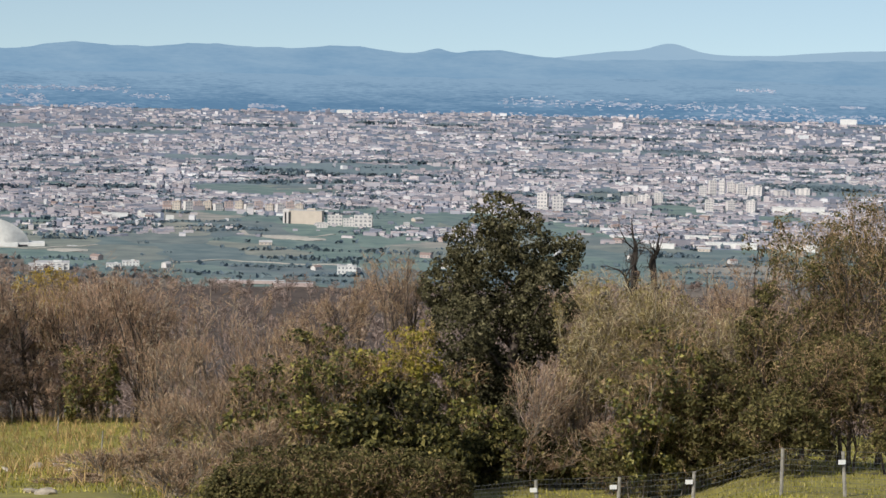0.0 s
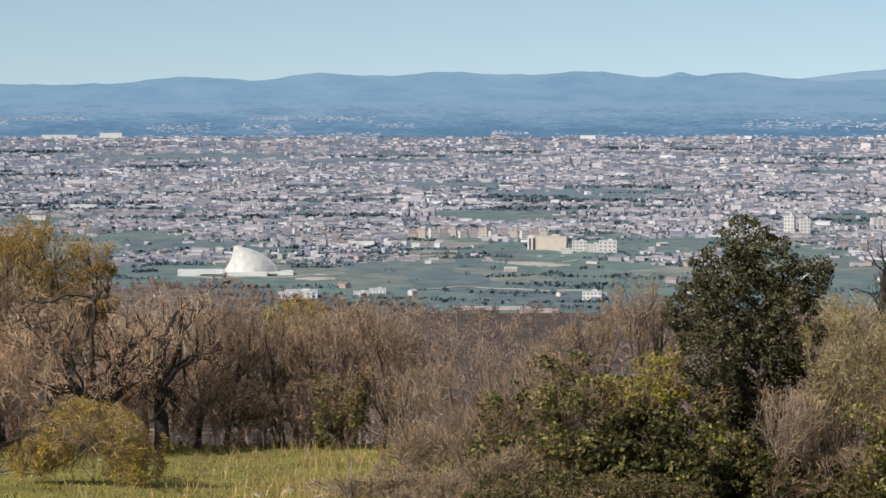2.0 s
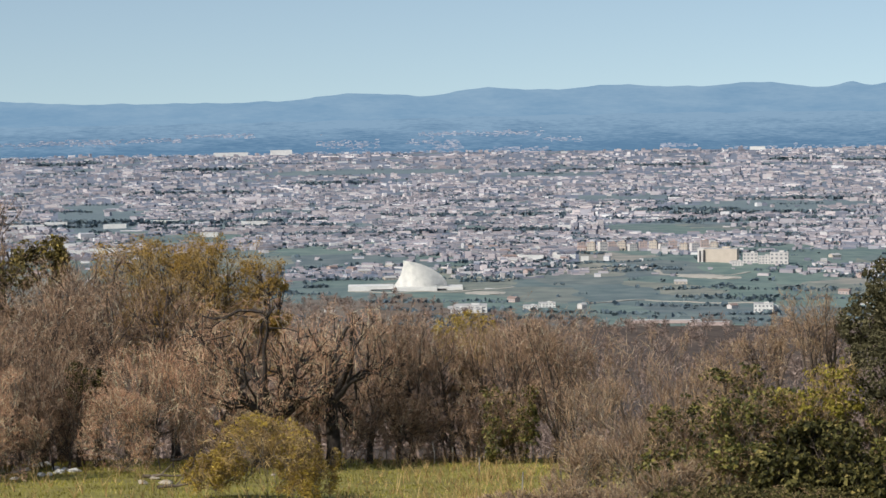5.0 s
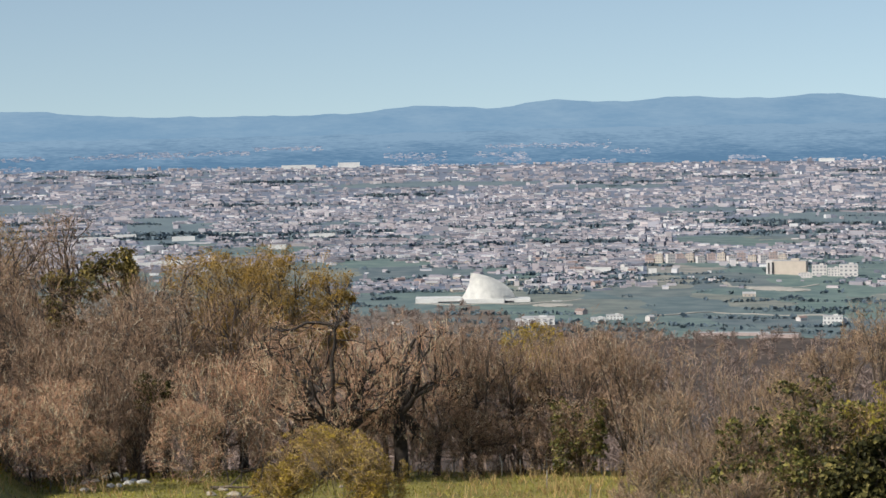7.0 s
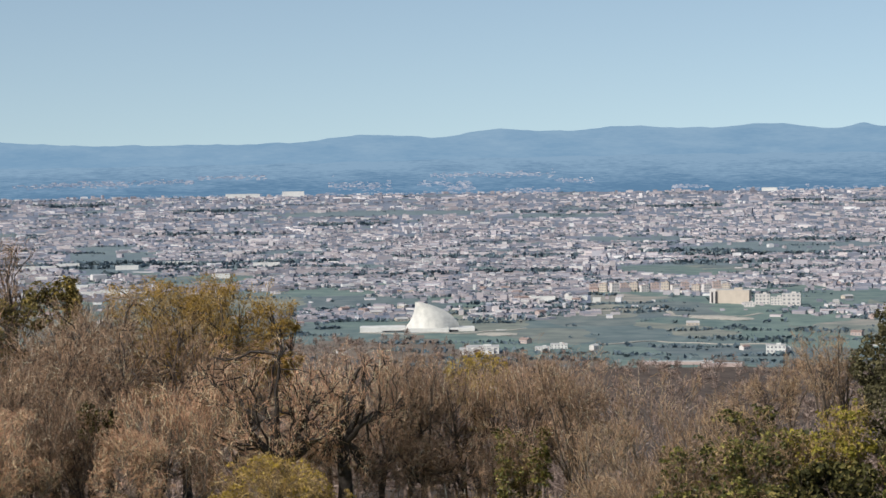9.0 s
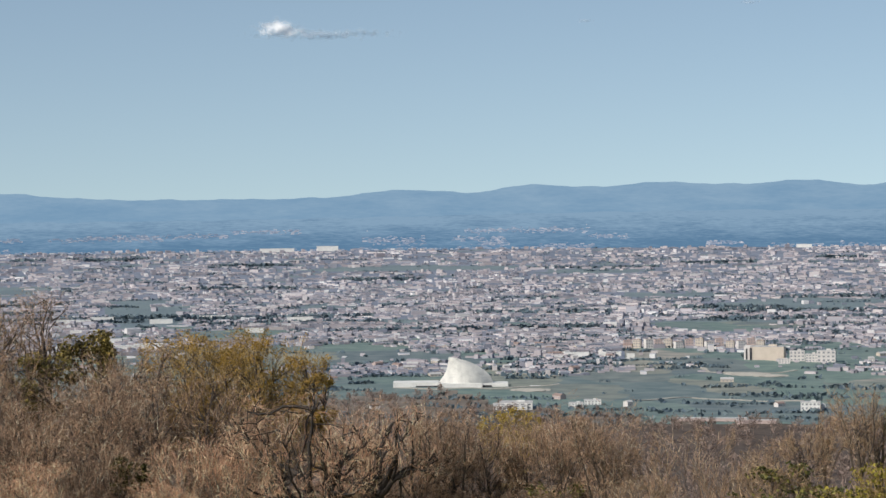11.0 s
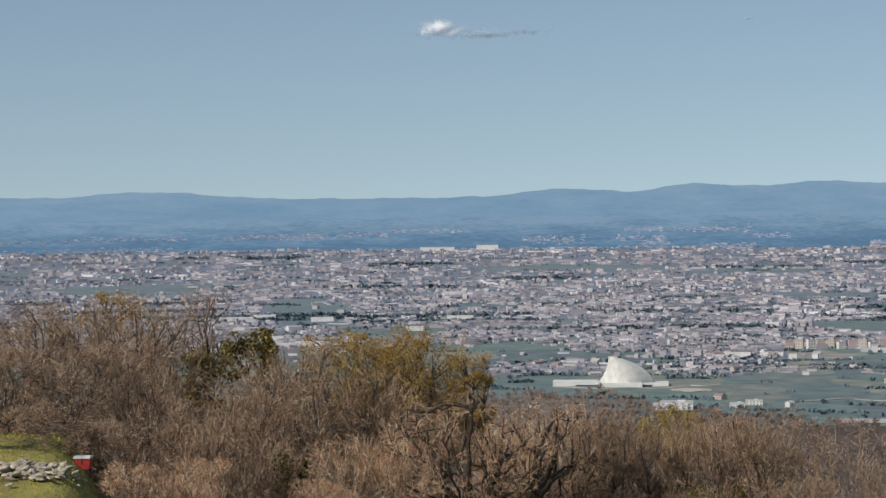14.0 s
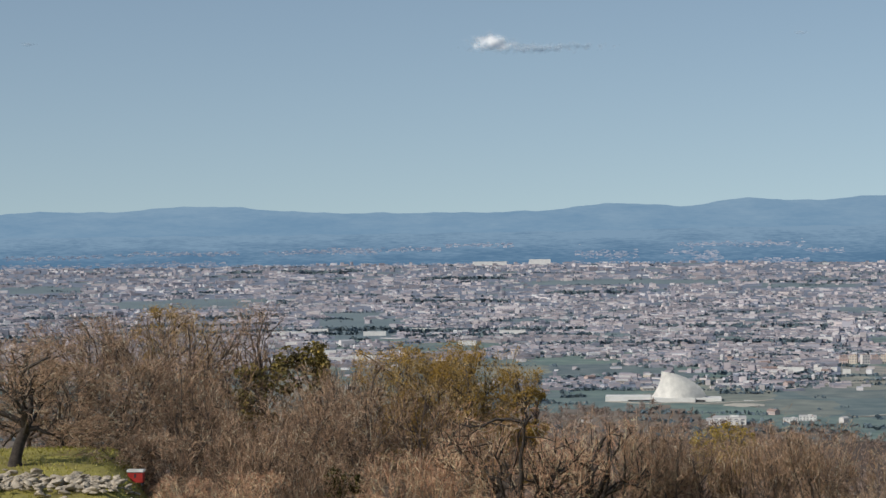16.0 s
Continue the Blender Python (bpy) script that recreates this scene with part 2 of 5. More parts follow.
MOUNTAIN = far_haze_glow("mountain_haze_glow", (0.185, 0.320, 0.472), (0.255, 0.388, 0.525), 0.007, 6.0, 0.3, -75.0, 30.0, 0.08)
WOODED_HAZE = far_haze_glow("wooded_plain_haze_glow", (0.110, 0.215, 0.345), (0.235, 0.362, 0.500), 0.008, 9.0, 0.5, -100.0, -34.0, 0.17)


def vapour(name, colour, w, h, most):
    """Thin cloud, densest in its middle and torn at its edges; w and h are its half-sizes in metres."""
    m, n, l, p = nodes_of(name)
    p.inputs["Base Color"].default_value = (*colour, 1)
    p.inputs["Roughness"].default_value = 1.0
    p.inputs["Specular IOR Level"].default_value = 0.0
    co = n.new("ShaderNodeTexCoord")
    mp = n.new("ShaderNodeMapping")
    mp.inputs["Scale"].default_value = (1 / w, 0, 1 / h)
    l.new(co.outputs["Object"], mp.inputs[0])
    ln = n.new("ShaderNodeVectorMath")
    ln.operation = "LENGTH"
    l.new(mp.outputs[0], ln.inputs[0])
    tx = n.new("ShaderNodeTexNoise")
    tx.inputs["Scale"].default_value, tx.inputs["Detail"].default_value = 1.2 / h, 5
    l.new(co.outputs["Object"], tx.inputs["Vector"])
    ad = n.new("ShaderNodeMath")
    ad.operation = "MULTIPLY_ADD"
    ad.inputs[1].default_value = 1.5
    l.new(tx.outputs["Fac"], ad.inputs[0])
    l.new(ln.outputs["Value"], ad.inputs[2])
    mr = n.new("ShaderNodeMapRange")
    mr.interpolation_type = "SMOOTHSTEP"
    mr.inputs["From Min"].default_value, mr.inputs["From Max"].default_value = 0.75, 1.55
    mr.inputs["To Min"].default_value, mr.inputs["To Max"].default_value = 1 - most, 1.0
    l.new(ad.outputs[0], mr.inputs["Value"])
    tr = n.new("ShaderNodeBsdfTransparent")
    mix = n.new("ShaderNodeMixShader")
    l.new(mr.outputs[0], mix.inputs[0])
    l.new(p.outputs[0], mix.inputs[1])
    l.new(tr.outputs[0], mix.inputs[2])
    l.new(mix.outputs[0], n["Material Output"].inputs["Surface"])
    return m


# ---- mesh helpers ----
def mesh(name, verts, faces, material, smooth=False):
    """A mesh from arrays; faces all have the same number of corners."""
    verts, faces = np.asarray(verts, dtype=np.float32), np.asarray(faces, dtype=np.int32)
    me = bpy.data.meshes.new(name)
    me.vertices.add(len(verts))
    me.vertices.foreach_set("co", verts.ravel())
    k = faces.shape[1]
    me.loops.add(faces.size)
    me.loops.foreach_set("vertex_index", faces.ravel())
    me.polygons.add(len(faces))
    me.polygons.foreach_set("loop_start", np.arange(0, faces.size, k, dtype=np.int32))
    me.update(calc_edges=True)
    me.polygons.foreach_set("use_smooth", np.full(len(faces), smooth))
    me.materials.append(material)
    return me


def thing(name, x, y, z, label, category, group="", turn=0.0):
    ob = new(name)
    ob.matrix_world = pose(x, y, z, 0, 0, turn)
    return tagged(ob, label, category, group)


def part(name, me, parent, label=""):
    """One mesh under a thing, in the thing's own coordinates."""
    ob = new(name, me)
    ob.parent = parent
    return tagged(ob, label)


def box_arrays(c, s, turn=0.0):
    """Verts and quads of a box: centre of its foot, size, turn in degrees."""
    v = np.array([(a, b, h) for h in (0, 1) for a, b in ((-.5, -.5), (.5, -.5), (.5, .5), (-.5, .5))]) * np.array(s)
    q = radians(turn)
    v[:, :2] = v[:, :2] @ np.array(((math.cos(q), math.sin(q)), (-math.sin(q), math.cos(q))))
    f = np.array([(0, 3, 2, 1), (4, 5, 6, 7), (0, 1, 5, 4), (1, 2, 6, 5), (2, 3, 7, 6), (3, 0, 4, 7)])
    return v + np.array(c), f


def joined(pieces):
    vs, fs, k = [], [], 0
    for v, f in pieces:
        vs.append(v)
        fs.append(np.asarray(f) + k)
        k += len(v)
    return np.concatenate(vs), np.concatenate(fs)


def box(name, c, s, material, parent, turn=0.0, label=""):
    return part(name, mesh(name, *box_arrays(c, s, turn), material), parent, label)


def tubes(lines, radii, sides):
    """Tapered tubes along polylines: lines (n, k, 3), radii (n, k). Returns verts and quads."""
    n, k, _ = lines.shape
    d = np.gradient(lines, axis=1)
    d /= np.linalg.norm(d, axis=2, keepdims=True) + 1e-9
    ref = np.where(np.abs(d[..., 2:3]) > 0.9, np.array((1.0, 0, 0)), np.array((0, 0, 1.0)))
    a = np.cross(d, ref)
    a /= np.linalg.norm(a, axis=2, keepdims=True) + 1e-9
    b = np.cross(d, a)
    th = np.arange(sides) * 2 * np.pi / sides
    ring = a[:, :, None, :] * np.cos(th)[None, None, :, None] + b[:, :, None, :] * np.sin(th)[None, None, :, None]
    v = (lines[:, :, None, :] + ring * radii[:, :, None, None]).reshape(-1, 3)
    base = (np.arange(n) * k * sides)[:, None, None] + (np.arange(k - 1) * sides)[None, :, None]
    i = np.arange(sides)[None, None, :]
    j = (i + 1) % sides
    f = np.stack([base + i, base + j, base + sides + j, base + sides + i], axis=-1).reshape(-1, 4)
    return v, f


def spikes(p, q, r):
    """Three-sided twigs from p to a point q."""
    d = q - p
    d = d / (np.linalg.norm(d, axis=1, keepdims=True) + 1e-9)
    ref = np.where(np.abs(d[:, 2:3]) > 0.9, np.array((1.0, 0, 0)), np.array((0, 0, 1.0)))
    a = np.cross(d, ref)
    a /= np.linalg.norm(a, axis=1, keepdims=True) + 1e-9
    b = np.cross(d, a)
    r = np.asarray(r).reshape(-1, 1)
    v = np.stack([p + a * r, p - a * r * .5 + b * r * .87, p - a * r * .5 - b * r * .87, q], axis=1).reshape(-1, 3)
    o = (np.arange(len(p)) * 4)[:, None, None]
    f = (o + np.array([(0, 1, 3), (1, 2, 3), (2, 0, 3)])[None]).reshape(-1, 3)
    return v, f


def leaves(rng, p, size, aspect=0.6):
    """Small folded leaves: two triangles each, turned at random."""
    n = len(p)
    d = rng.normal(size=(n, 3))
    d /= np.linalg.norm(d, axis=1, keepdims=True)
    e = np.cross(d, rng.normal(size=(n, 3)))
    e /= np.linalg.norm(e, axis=1, keepdims=True)
    up = np.cross(d, e)
    s = (size * rng.uniform(0.6, 1.3, n))[:, None]
    v = np.stack([p - d * s * .5, p + e * s * .5 * aspect + up * s * .12, p + d * s * .5, p - e * s * .5 * aspect + up * s * .12], axis=1).reshape(-1, 3)
    o = (np.arange(n) * 4)[:, None, None]
    f = (o + np.array([(0, 1, 2), (0, 2, 3)])[None]).reshape(-1, 3)
    return v, f


# ---- the lie of the land ----
KNOT_D = np.array((0, 40, 60, 80, 95, 130, 160, 220, 350, 600, 1000, 1400, 1700, 1950, 2800, 3500, 4300, 4990.0))
KNOT_Z = np.array((0, -7.6, -10.8, -13.9, -16.0, -19.9, -25.0, -36, -57, -90, -123, -140, -144, -141.5, -136, -125, -96, -84.0))
EYE_Z = 1.6


def ground(x, y):
    """Height of the land: a hill that falls to a terrace, woods below it, then the plain."""
    x, y = np.asarray(x, dtype=float), np.asarray(y, dtype=float)
    d = np.hypot(x, y)
    az = np.degrees(np.arctan2(x, y))
    z = np.interp(d, KNOT_D, KNOT_Z)
    for s in (0.94, 1.06):
        z = z + np.interp(d * s, KNOT_D, KNOT_Z)
    z = z / 3
    left = np.clip((-az - 11.0) / 3.0, 0, 1)
    z = z + 7.2 * left * left * (3 - 2 * left) * np.exp(-((d - 125) / 35) ** 2)
    z = z + 0.9 * np.clip(-az / 7.0, 0, 1) * np.exp(-((d - 125) / 40) ** 2)
    right = np.clip((az - 19.3) / 3.0, 0, 1)
    z = z + 1.0 * right * np.exp(-((d - 88) / 14) ** 2)
    z = z - 1.3 * np.clip((az - 4) / 3, 0, 1) * np.clip((20.4 - az) / 1.6, 0, 1) * np.exp(-((d - 70) / 16) ** 2)
    amp = np.clip((d - 20) / 80, 0, 1) * np.where(d < 200, 0.22, np.where(d < 1300, 1.6, 0.6))
    z = z + amp * (np.sin(x * .11 + 1.3) * np.cos(y * .093) + 0.6 * np.sin(x * .031 + y * .043))
    return z


def patchy(x, y, size, seed):
    rr = np.random.default_rng(seed)
    out = 0 * x
    for k in range(7):
        a, f = rr.uniform(0, 6.28), rr.uniform(0.6, 1.7) * 6.28 / size
        out = out + np.sin(f * (x * math.cos(a) + y * math.sin(a)) + rr.uniform(0, 6.28))
    return out / 2.0


EDGE_A = np.array([-12.33, -8.47, -4.08, -1.71, 0.37, 2.6, 4.84, 4.99, 8.24, 9.27, 12.17, 14.25, 15.74, 18.72, 21.65, 23.96])
EDGE_D = np.array([2020, 2072, 2136, 2148, 2044, 1916, 1908, 2068, 2044, 2104, 2104, 2052, 1996, 1768, 1816, 1832])
# bearing, distance and half-sizes of open land inside the city
OPEN_LAND = [(-7.43, 2688, 1.26, 390), (7.8, 2400, 2.23, 130), (9.71, 2788, 2.23, 142), (-0.49, 3736, 3.42, 72), (4.12, 3612, 1.78, 60), (-5.1, 2320, 1.64, 90), (16.68, 2388, 0.89, 134), (22.75, 2596, 1.34, 176), (18.54, 2212, 0.74, 118), (-1.71, 2040, 0.89, 96), (-11.87, 3284, 2.53, 128), (-15.78, 3680, 1.34, 100), (-2.88, 2800, 0.89, 64), (6.04, 3000, 1.64, 66), (17.17, 3356, 2.97, 56), (11.24, 2832, 1.78, 80), (21.33, 2112, 0.89, 56)]


def town(x, y):
    """How closely built the plain is, 0 to 1."""
    d, a = np.hypot(x, y), np.degrees(np.arctan2(x, y))
    edge = np.interp(a, EDGE_A, EDGE_D) + 25 * patchy(x, y, 90, 20)
    near = np.clip((d - edge + 30) / 90, 0, 1)
    den = near * np.clip(0.72 + 0.26 * patchy(a * 42, d, 130, 21) + 0.22 * patchy(a * 60, d, 60, 22), 0.12, 1)
    for ca, cd, ra, rd in OPEN_LAND:
        q = ((a - ca) / ra) ** 2 + ((d - cd) / rd) ** 2
        den = den * np.clip((q + 0.25 * patchy(x, y, 110, 25) - 0.75) * 3, 0, 1)
    for ca, cd, ra, rd in ((-1.2, 1850, 2.0, 70), (3.3, 1850, 1.6, 60), (12.6, 1850, 1.2, 70)):
        den = np.maximum(den, 0.45 * np.exp(-(((a - ca) / ra) ** 2 + ((d - cd) / rd) ** 2)))
    return np.clip(den, 0.012, 1)


def scrub_edge(a):
    """How far out the wooded slope and its scrub reach, by bearing."""
    return np.interp(a, (-19, -3, 0.5, 2.5, 6, 12, 26), (1560, 1600, 1610, 1480, 1340, 1330, 1500)) + 25 * np.sin(a * 3.1)


az = np.radians(np.concatenate([np.arange(-180, -30, 6.0), np.arange(-30, 32, 0.4), np.arange(32, 180, 6.0)]))
dd = np.concatenate([[0.02, 2.5], np.arange(6, 60, 6), np.arange(60, 170, 1.5), np.geomspace(170, 1400, 50), np.geomspace(1420, 4990, 130)])
A, D = np.meshgrid(az, dd)
X, Y = D * np.sin(A), D * np.cos(A)
gv = np.stack([X, Y, ground(X, Y)], axis=-1).reshape(-1, 3)
ni, nj = D.shape
ii, jj = np.meshgrid(np.arange(ni - 1), np.arange(nj), indexing="ij")
j2 = (jj + 1) % nj
gf = np.stack([ii * nj + jj, ii * nj + j2, (ii + 1) * nj + j2, (ii + 1) * nj + jj], axis=-1).reshape(-1, 4)[:, ::-1]
gme = mesh("ground", gv, gf, MEADOW)
gme.materials.append(FOREST_FLOOR)
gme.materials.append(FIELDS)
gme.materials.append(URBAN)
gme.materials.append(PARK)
gme.materials.append(SCRUB)
fd = D[:-1].ravel()
edge = 133 + 4 * np.sin(A[:-1].ravel() * 40)
fa = np.degrees(A[:-1].ravel())
# Open land past 2450 m takes the slate PARK tone, haze painted in.
open_land = np.where(fd > 2450, 4, np.where(fd > scrub_edge(fa), 2, np.where(fd > 1300, 5, np.where(fd > edge, 1, 0))))
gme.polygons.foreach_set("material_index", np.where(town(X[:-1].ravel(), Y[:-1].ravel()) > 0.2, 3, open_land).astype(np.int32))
gme.polygons.foreach_set("use_smooth", np.ones(len(gf), dtype=bool))
tagged(new("ground", gme), "grassy hillside falling to brown woods and a green plain", "ground", kind="structure")


# ---- distance: glowing hills behind the plain, blue from painted haze ----
def ridge(name, d0, d1, low, top, material, label, seed, rough):
    """A band of hills between two distances; low and top give the slopes of sight at its foot and crest."""
    a = np.arange(-32, 34, 0.08)
    rr = np.random.default_rng(seed)
    t = np.linspace(0, 1, 10)
    lo, hi = low(a), top(a)
    wob = sum(rr.uniform(.4, 1) / k * np.sin(a * k * 1.7 + rr.uniform(0, 6)) for k in (2, 3, 5, 9, 14, 27, 45)) * rough
    el = lo[None] + (hi + wob - lo)[None] * t[:, None]
    d = d0 + (d1 - d0) * t[:, None] + 0 * a[None]
    ar = np.radians(a)[None]
    v = np.stack([d * np.sin(ar), d * np.cos(ar), EYE_Z + el * d], axis=-1).reshape(-1, 3)
    n = len(a)
    i, j = np.meshgrid(np.arange(9), np.arange(n - 1), indexing="ij")
    f = np.stack([i * n + j, i * n + j + 1, (i + 1) * n + j + 1, (i + 1) * n + j], axis=-1).reshape(-1, 4)
    me = mesh(name, v, f, material)
    me.polygons.foreach_set("use_smooth", np.ones(len(f), dtype=bool))
    tagged(new(name, me), label, "hills", kind="structure")


def bumps(a, base, rows):
    out = base + 0 * a
    for c, w, h in rows:
        out = out + h * np.exp(-((a - c) / w) ** 2)
    return out



RISE_CREST = [(8, 9.0, 0.0025), (20, 5, 0.0035)]
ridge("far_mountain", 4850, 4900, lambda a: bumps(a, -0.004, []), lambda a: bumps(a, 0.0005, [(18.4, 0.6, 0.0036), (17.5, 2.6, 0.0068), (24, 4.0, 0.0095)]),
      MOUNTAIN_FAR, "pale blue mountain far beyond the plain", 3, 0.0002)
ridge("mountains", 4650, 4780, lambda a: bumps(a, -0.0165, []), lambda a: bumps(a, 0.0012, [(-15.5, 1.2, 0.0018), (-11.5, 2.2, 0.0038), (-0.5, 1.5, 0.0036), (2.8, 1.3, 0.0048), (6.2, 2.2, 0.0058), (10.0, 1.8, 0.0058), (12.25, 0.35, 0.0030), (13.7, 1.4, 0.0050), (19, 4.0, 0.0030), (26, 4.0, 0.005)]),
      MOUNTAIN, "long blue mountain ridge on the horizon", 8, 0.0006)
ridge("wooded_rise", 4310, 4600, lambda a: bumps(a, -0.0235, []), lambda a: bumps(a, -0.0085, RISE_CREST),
      WOODED_HAZE, "hazy blue wooded rise behind the city", 5, 0.0005)



# ---- trees ----
def unit(v):
    return v / (np.linalg.norm(v, axis=-1, keepdims=True) + 1e-9)


def tris(q):
    return np.concatenate([q[:, (0, 1, 2)], q[:, (0, 2, 3)]])


def slivers(rng, p, q, w):
    """Finest twigs: one narrow triangle each."""
    d = unit(q - p)
    e = unit(np.cross(d, rng.normal(size=d.shape))) * np.asarray(w).reshape(-1, 1)
    v = np.stack([p - e, p + e, q], axis=1).reshape(-1, 3)
    return v, np.arange(len(v)).reshape(-1, 3)


def facing(rng, p, nrm, size, aspect=0.65):
    """Small folded leaves that lie across the directions nrm."""
    n = len(p)
    nrm = unit(nrm + rng.normal(size=(n, 3)) * 0.55)
    d = unit(np.cross(nrm, rng.normal(size=(n, 3))))
    e = np.cross(nrm, d)
    s = (size * rng.uniform(0.55, 1.35, n))[:, None]
    v = np.stack([p - d * s * .5, p + e * s * .5 * aspect + nrm * s * .14, p + d * s * .5, p - e * s * .5 * aspect + nrm * s * .14], axis=1).reshape(-1, 3)
    o = (np.arange(n) * 4)[:, None, None]
    f = (o + np.array([(0, 1, 2), (0, 2, 3)])[None]).reshape(-1, 3)
    return v, f


def tufts(rng, centres, out, per, radius, size):
    """Tufts of leaves: each a small dome that opens along its direction out."""
    n = len(centres)
    u = unit(rng.normal(size=(n, per, 3)) + out[:, None] * 0.9)
    r = radius * rng.uniform(0.6, 1.35, (n, 1, 1)) * rng.uniform(0.35, 1.0, (n, per, 1)) ** 0.5
    p = centres[:, None] + u * r * np.array((1.15, 1.15, 0.8))
    return facing(rng, p.reshape(-1, 3), u.reshape(-1, 3), size)


def wander(rng, start, d, length, segs, gnarl, up):
    """Lines of wood from start along d that wander and turn upwards."""
    pts, d = [start], unit(d)
    for k in range(segs):
        d = unit(d + rng.normal(size=d.shape) * gnarl + np.array((0, 0, up)))
        pts.append(pts[-1] + d * (length / segs)[:, None])
    return np.stack(pts, axis=1)


def sprout(rng, par, plen, per, t0, angle, ratio, segs, gnarl, up):
    """Side shoots along the lines par; returns the lines, their lengths and their parents."""
    n, k, _ = par.shape
    t = (t0 + (1 - t0) * (np.arange(per)[None] + rng.uniform(0.1, 1.0, (n, per))) / per).ravel()
    who = np.repeat(np.arange(n), per)
    at = np.clip(t, 0, 0.999) * (k - 1)
    i = at.astype(int)
    a, b = par[who, i], par[who, i + 1]
    tang = unit(b - a)
    side = unit(np.cross(tang, rng.normal(size=tang.shape)))
    q = (angle * rng.uniform(0.55, 1.35, len(t)))[:, None]
    length = plen[who] * ratio * (1.2 - 0.55 * t) * rng.uniform(0.7, 1.3, len(t))
    return wander(rng, a + (b - a) * (at - i)[:, None], tang * np.cos(q) + side * np.sin(q), length, segs, gnarl, up), length, who


def tree(name, x, y, height, width, label, seed, bark, twig, group, leaf=None, leafy=0, leaf_size=0.16, low=0.15, fork=0.25, trunks=1, limbs=7,
         per=(5, 5, 6, 4), gnarl=0.16, up=0.015, spread=72, girth=0.020, twig_r=0.010, angle=0.75, leaf_low=0.0, tuft=0.3, category="tree"):
    """A tree or shrub grown fork by fork inside a domed crown: trunk, limbs, boughs, twigs, and tufts of leaves where leafy is given."""
    rng = np.random.default_rng(seed)
    z = float(ground(x, y))
    ob = thing(name, x, y, z - 0.15, label, category, group, rng.uniform(0, 360))
    h, r = height, width / 2
    low = max(low, min(0.6, 1 - 1.4 * width / height))
    fork = max(fork, low + 0.06) if trunks == 1 else fork
    c = np.array((0, 0, h * (low + (1 - low) * 0.42)))
    up_r, dn_r = h - c[2], c[2] - h * low + 0.05 * h
    ph = rng.uniform(0, 6.28, 4)

    def out_by(p):
        """How far a place lies towards the uneven skin of the domed crown, which is at 1."""
        q = p - c
        g = q / np.stack([np.full(q.shape[:-1], r), np.full(q.shape[:-1], r), np.where(q[..., 2] > 0, up_r, dn_r)], axis=-1)
        m = ((g[..., 0] ** 2 + g[..., 1] ** 2) ** 1.2 + np.abs(g[..., 2]) ** 2.4) ** (1 / 2.4)
        az = np.arctan2(g[..., 1], g[..., 0])
        return m / (0.96 + 0.09 * np.sin(2 * az + ph[0]) + 0.09 * np.sin(5 * az + ph[1] + 3 * g[..., 2]) + 0.07 * np.sin(7 * g[..., 2] + ph[2]))

    def trim(line, length, least=0.12):
        """Shortens what would grow out of the crown."""
        a, e = out_by(line[:, 0]), out_by(line[:, -1])
        s = np.where(e > 1, np.clip((1 - a) / np.maximum(e - a, 1e-3), least, 1), 1.0)
        return line[:, :1] + (line - line[:, :1]) * s[:, None, None], length * np.maximum(s, 0.55)

    off = rng.normal(size=(trunks, 2)) * width * (0.0 if trunks == 1 else 0.09)
    start = np.concatenate([off, np.zeros((trunks, 1))], axis=1)
    lean = np.concatenate([off / max(width, 0.1) * 3 + rng.normal(size=(trunks, 2)) * 0.05, np.ones((trunks, 1))], axis=1)
    l0 = wander(rng, start, lean, np.full(trunks, h * fork), 6, gnarl * 0.5, 0.05)
    n1 = limbs
    az = np.arange(n1) * 2.4 + rng.uniform(0, 6.28)
    pol = np.radians(spread) * ((np.arange(n1) + 0.3) / n1) ** 0.8 * rng.uniform(0.85, 1.15, n1)
    d1 = np.stack([np.cos(az) * np.sin(pol), np.sin(az) * np.sin(pol), np.cos(pol)], axis=1)
    own = np.arange(n1) % trunks
    t1 = np.clip(1.0 - 0.45 * (pol / np.radians(spread)) * rng.uniform(0.3, 1, n1), 0.3, 1) * 5.99
    i1 = t1.astype(int)
    p1 = l0[own, i1] + (l0[own, i1 + 1] - l0[own, i1]) * (t1 - i1)[:, None]
    top = np.maximum(h - p1[:, 2], 0.3 * h)
    len1 = 1.05 / np.sqrt((np.sin(pol) / r) ** 2 + (np.cos(pol) / top) ** 2)
    l1, len1 = trim(wander(rng, p1, d1, len1, 8, gnarl, up), len1, 0.4)
    l2, len2, w2 = sprout(rng, l1, len1, per[0], 0.22, angle, 0.66, 5, gnarl, up)
    l2, len2 = trim(l2, len2)
    l3, len3, w3 = sprout(rng, l2, len2, per[1], 0.15, angle, 0.64, 2, gnarl, up)
    l3, len3 = trim(l3, len3)
    l4, len4, w4 = sprout(rng, l3, len3, per[2], 0.10, angle, 0.64, 2, gnarl * 1.2, up)
    l4, len4 = trim(l4, len4, 0.3)
    l5, len5, w5 = sprout(rng, l4, len4, per[3], 0.05, angle, 0.75, 1, 0, up)
    fz = h / np.percentile(l5[:, -1, 2], 90)
    fx = r / np.percentile(np.hypot(l5[:, -1, 0], l5[:, -1, 1]), 94)
    k0, k1 = np.array((1, 1, fz)), np.array((fx, fx, fz))
    l0, l1, l2, l3, l4, l5 = l0 * k0, l1 * k1, l2 * k1, l3 * k1, l4 * k1, l5 * k1
    l1[:, 0] = p1 * k0
    # no shoot stands out over the crown
    s1 = np.clip((h - l1[:, 0, 2]) / np.maximum(l1[:, -1, 2] - l1[:, 0, 2], 1e-3), 0.3, 1)
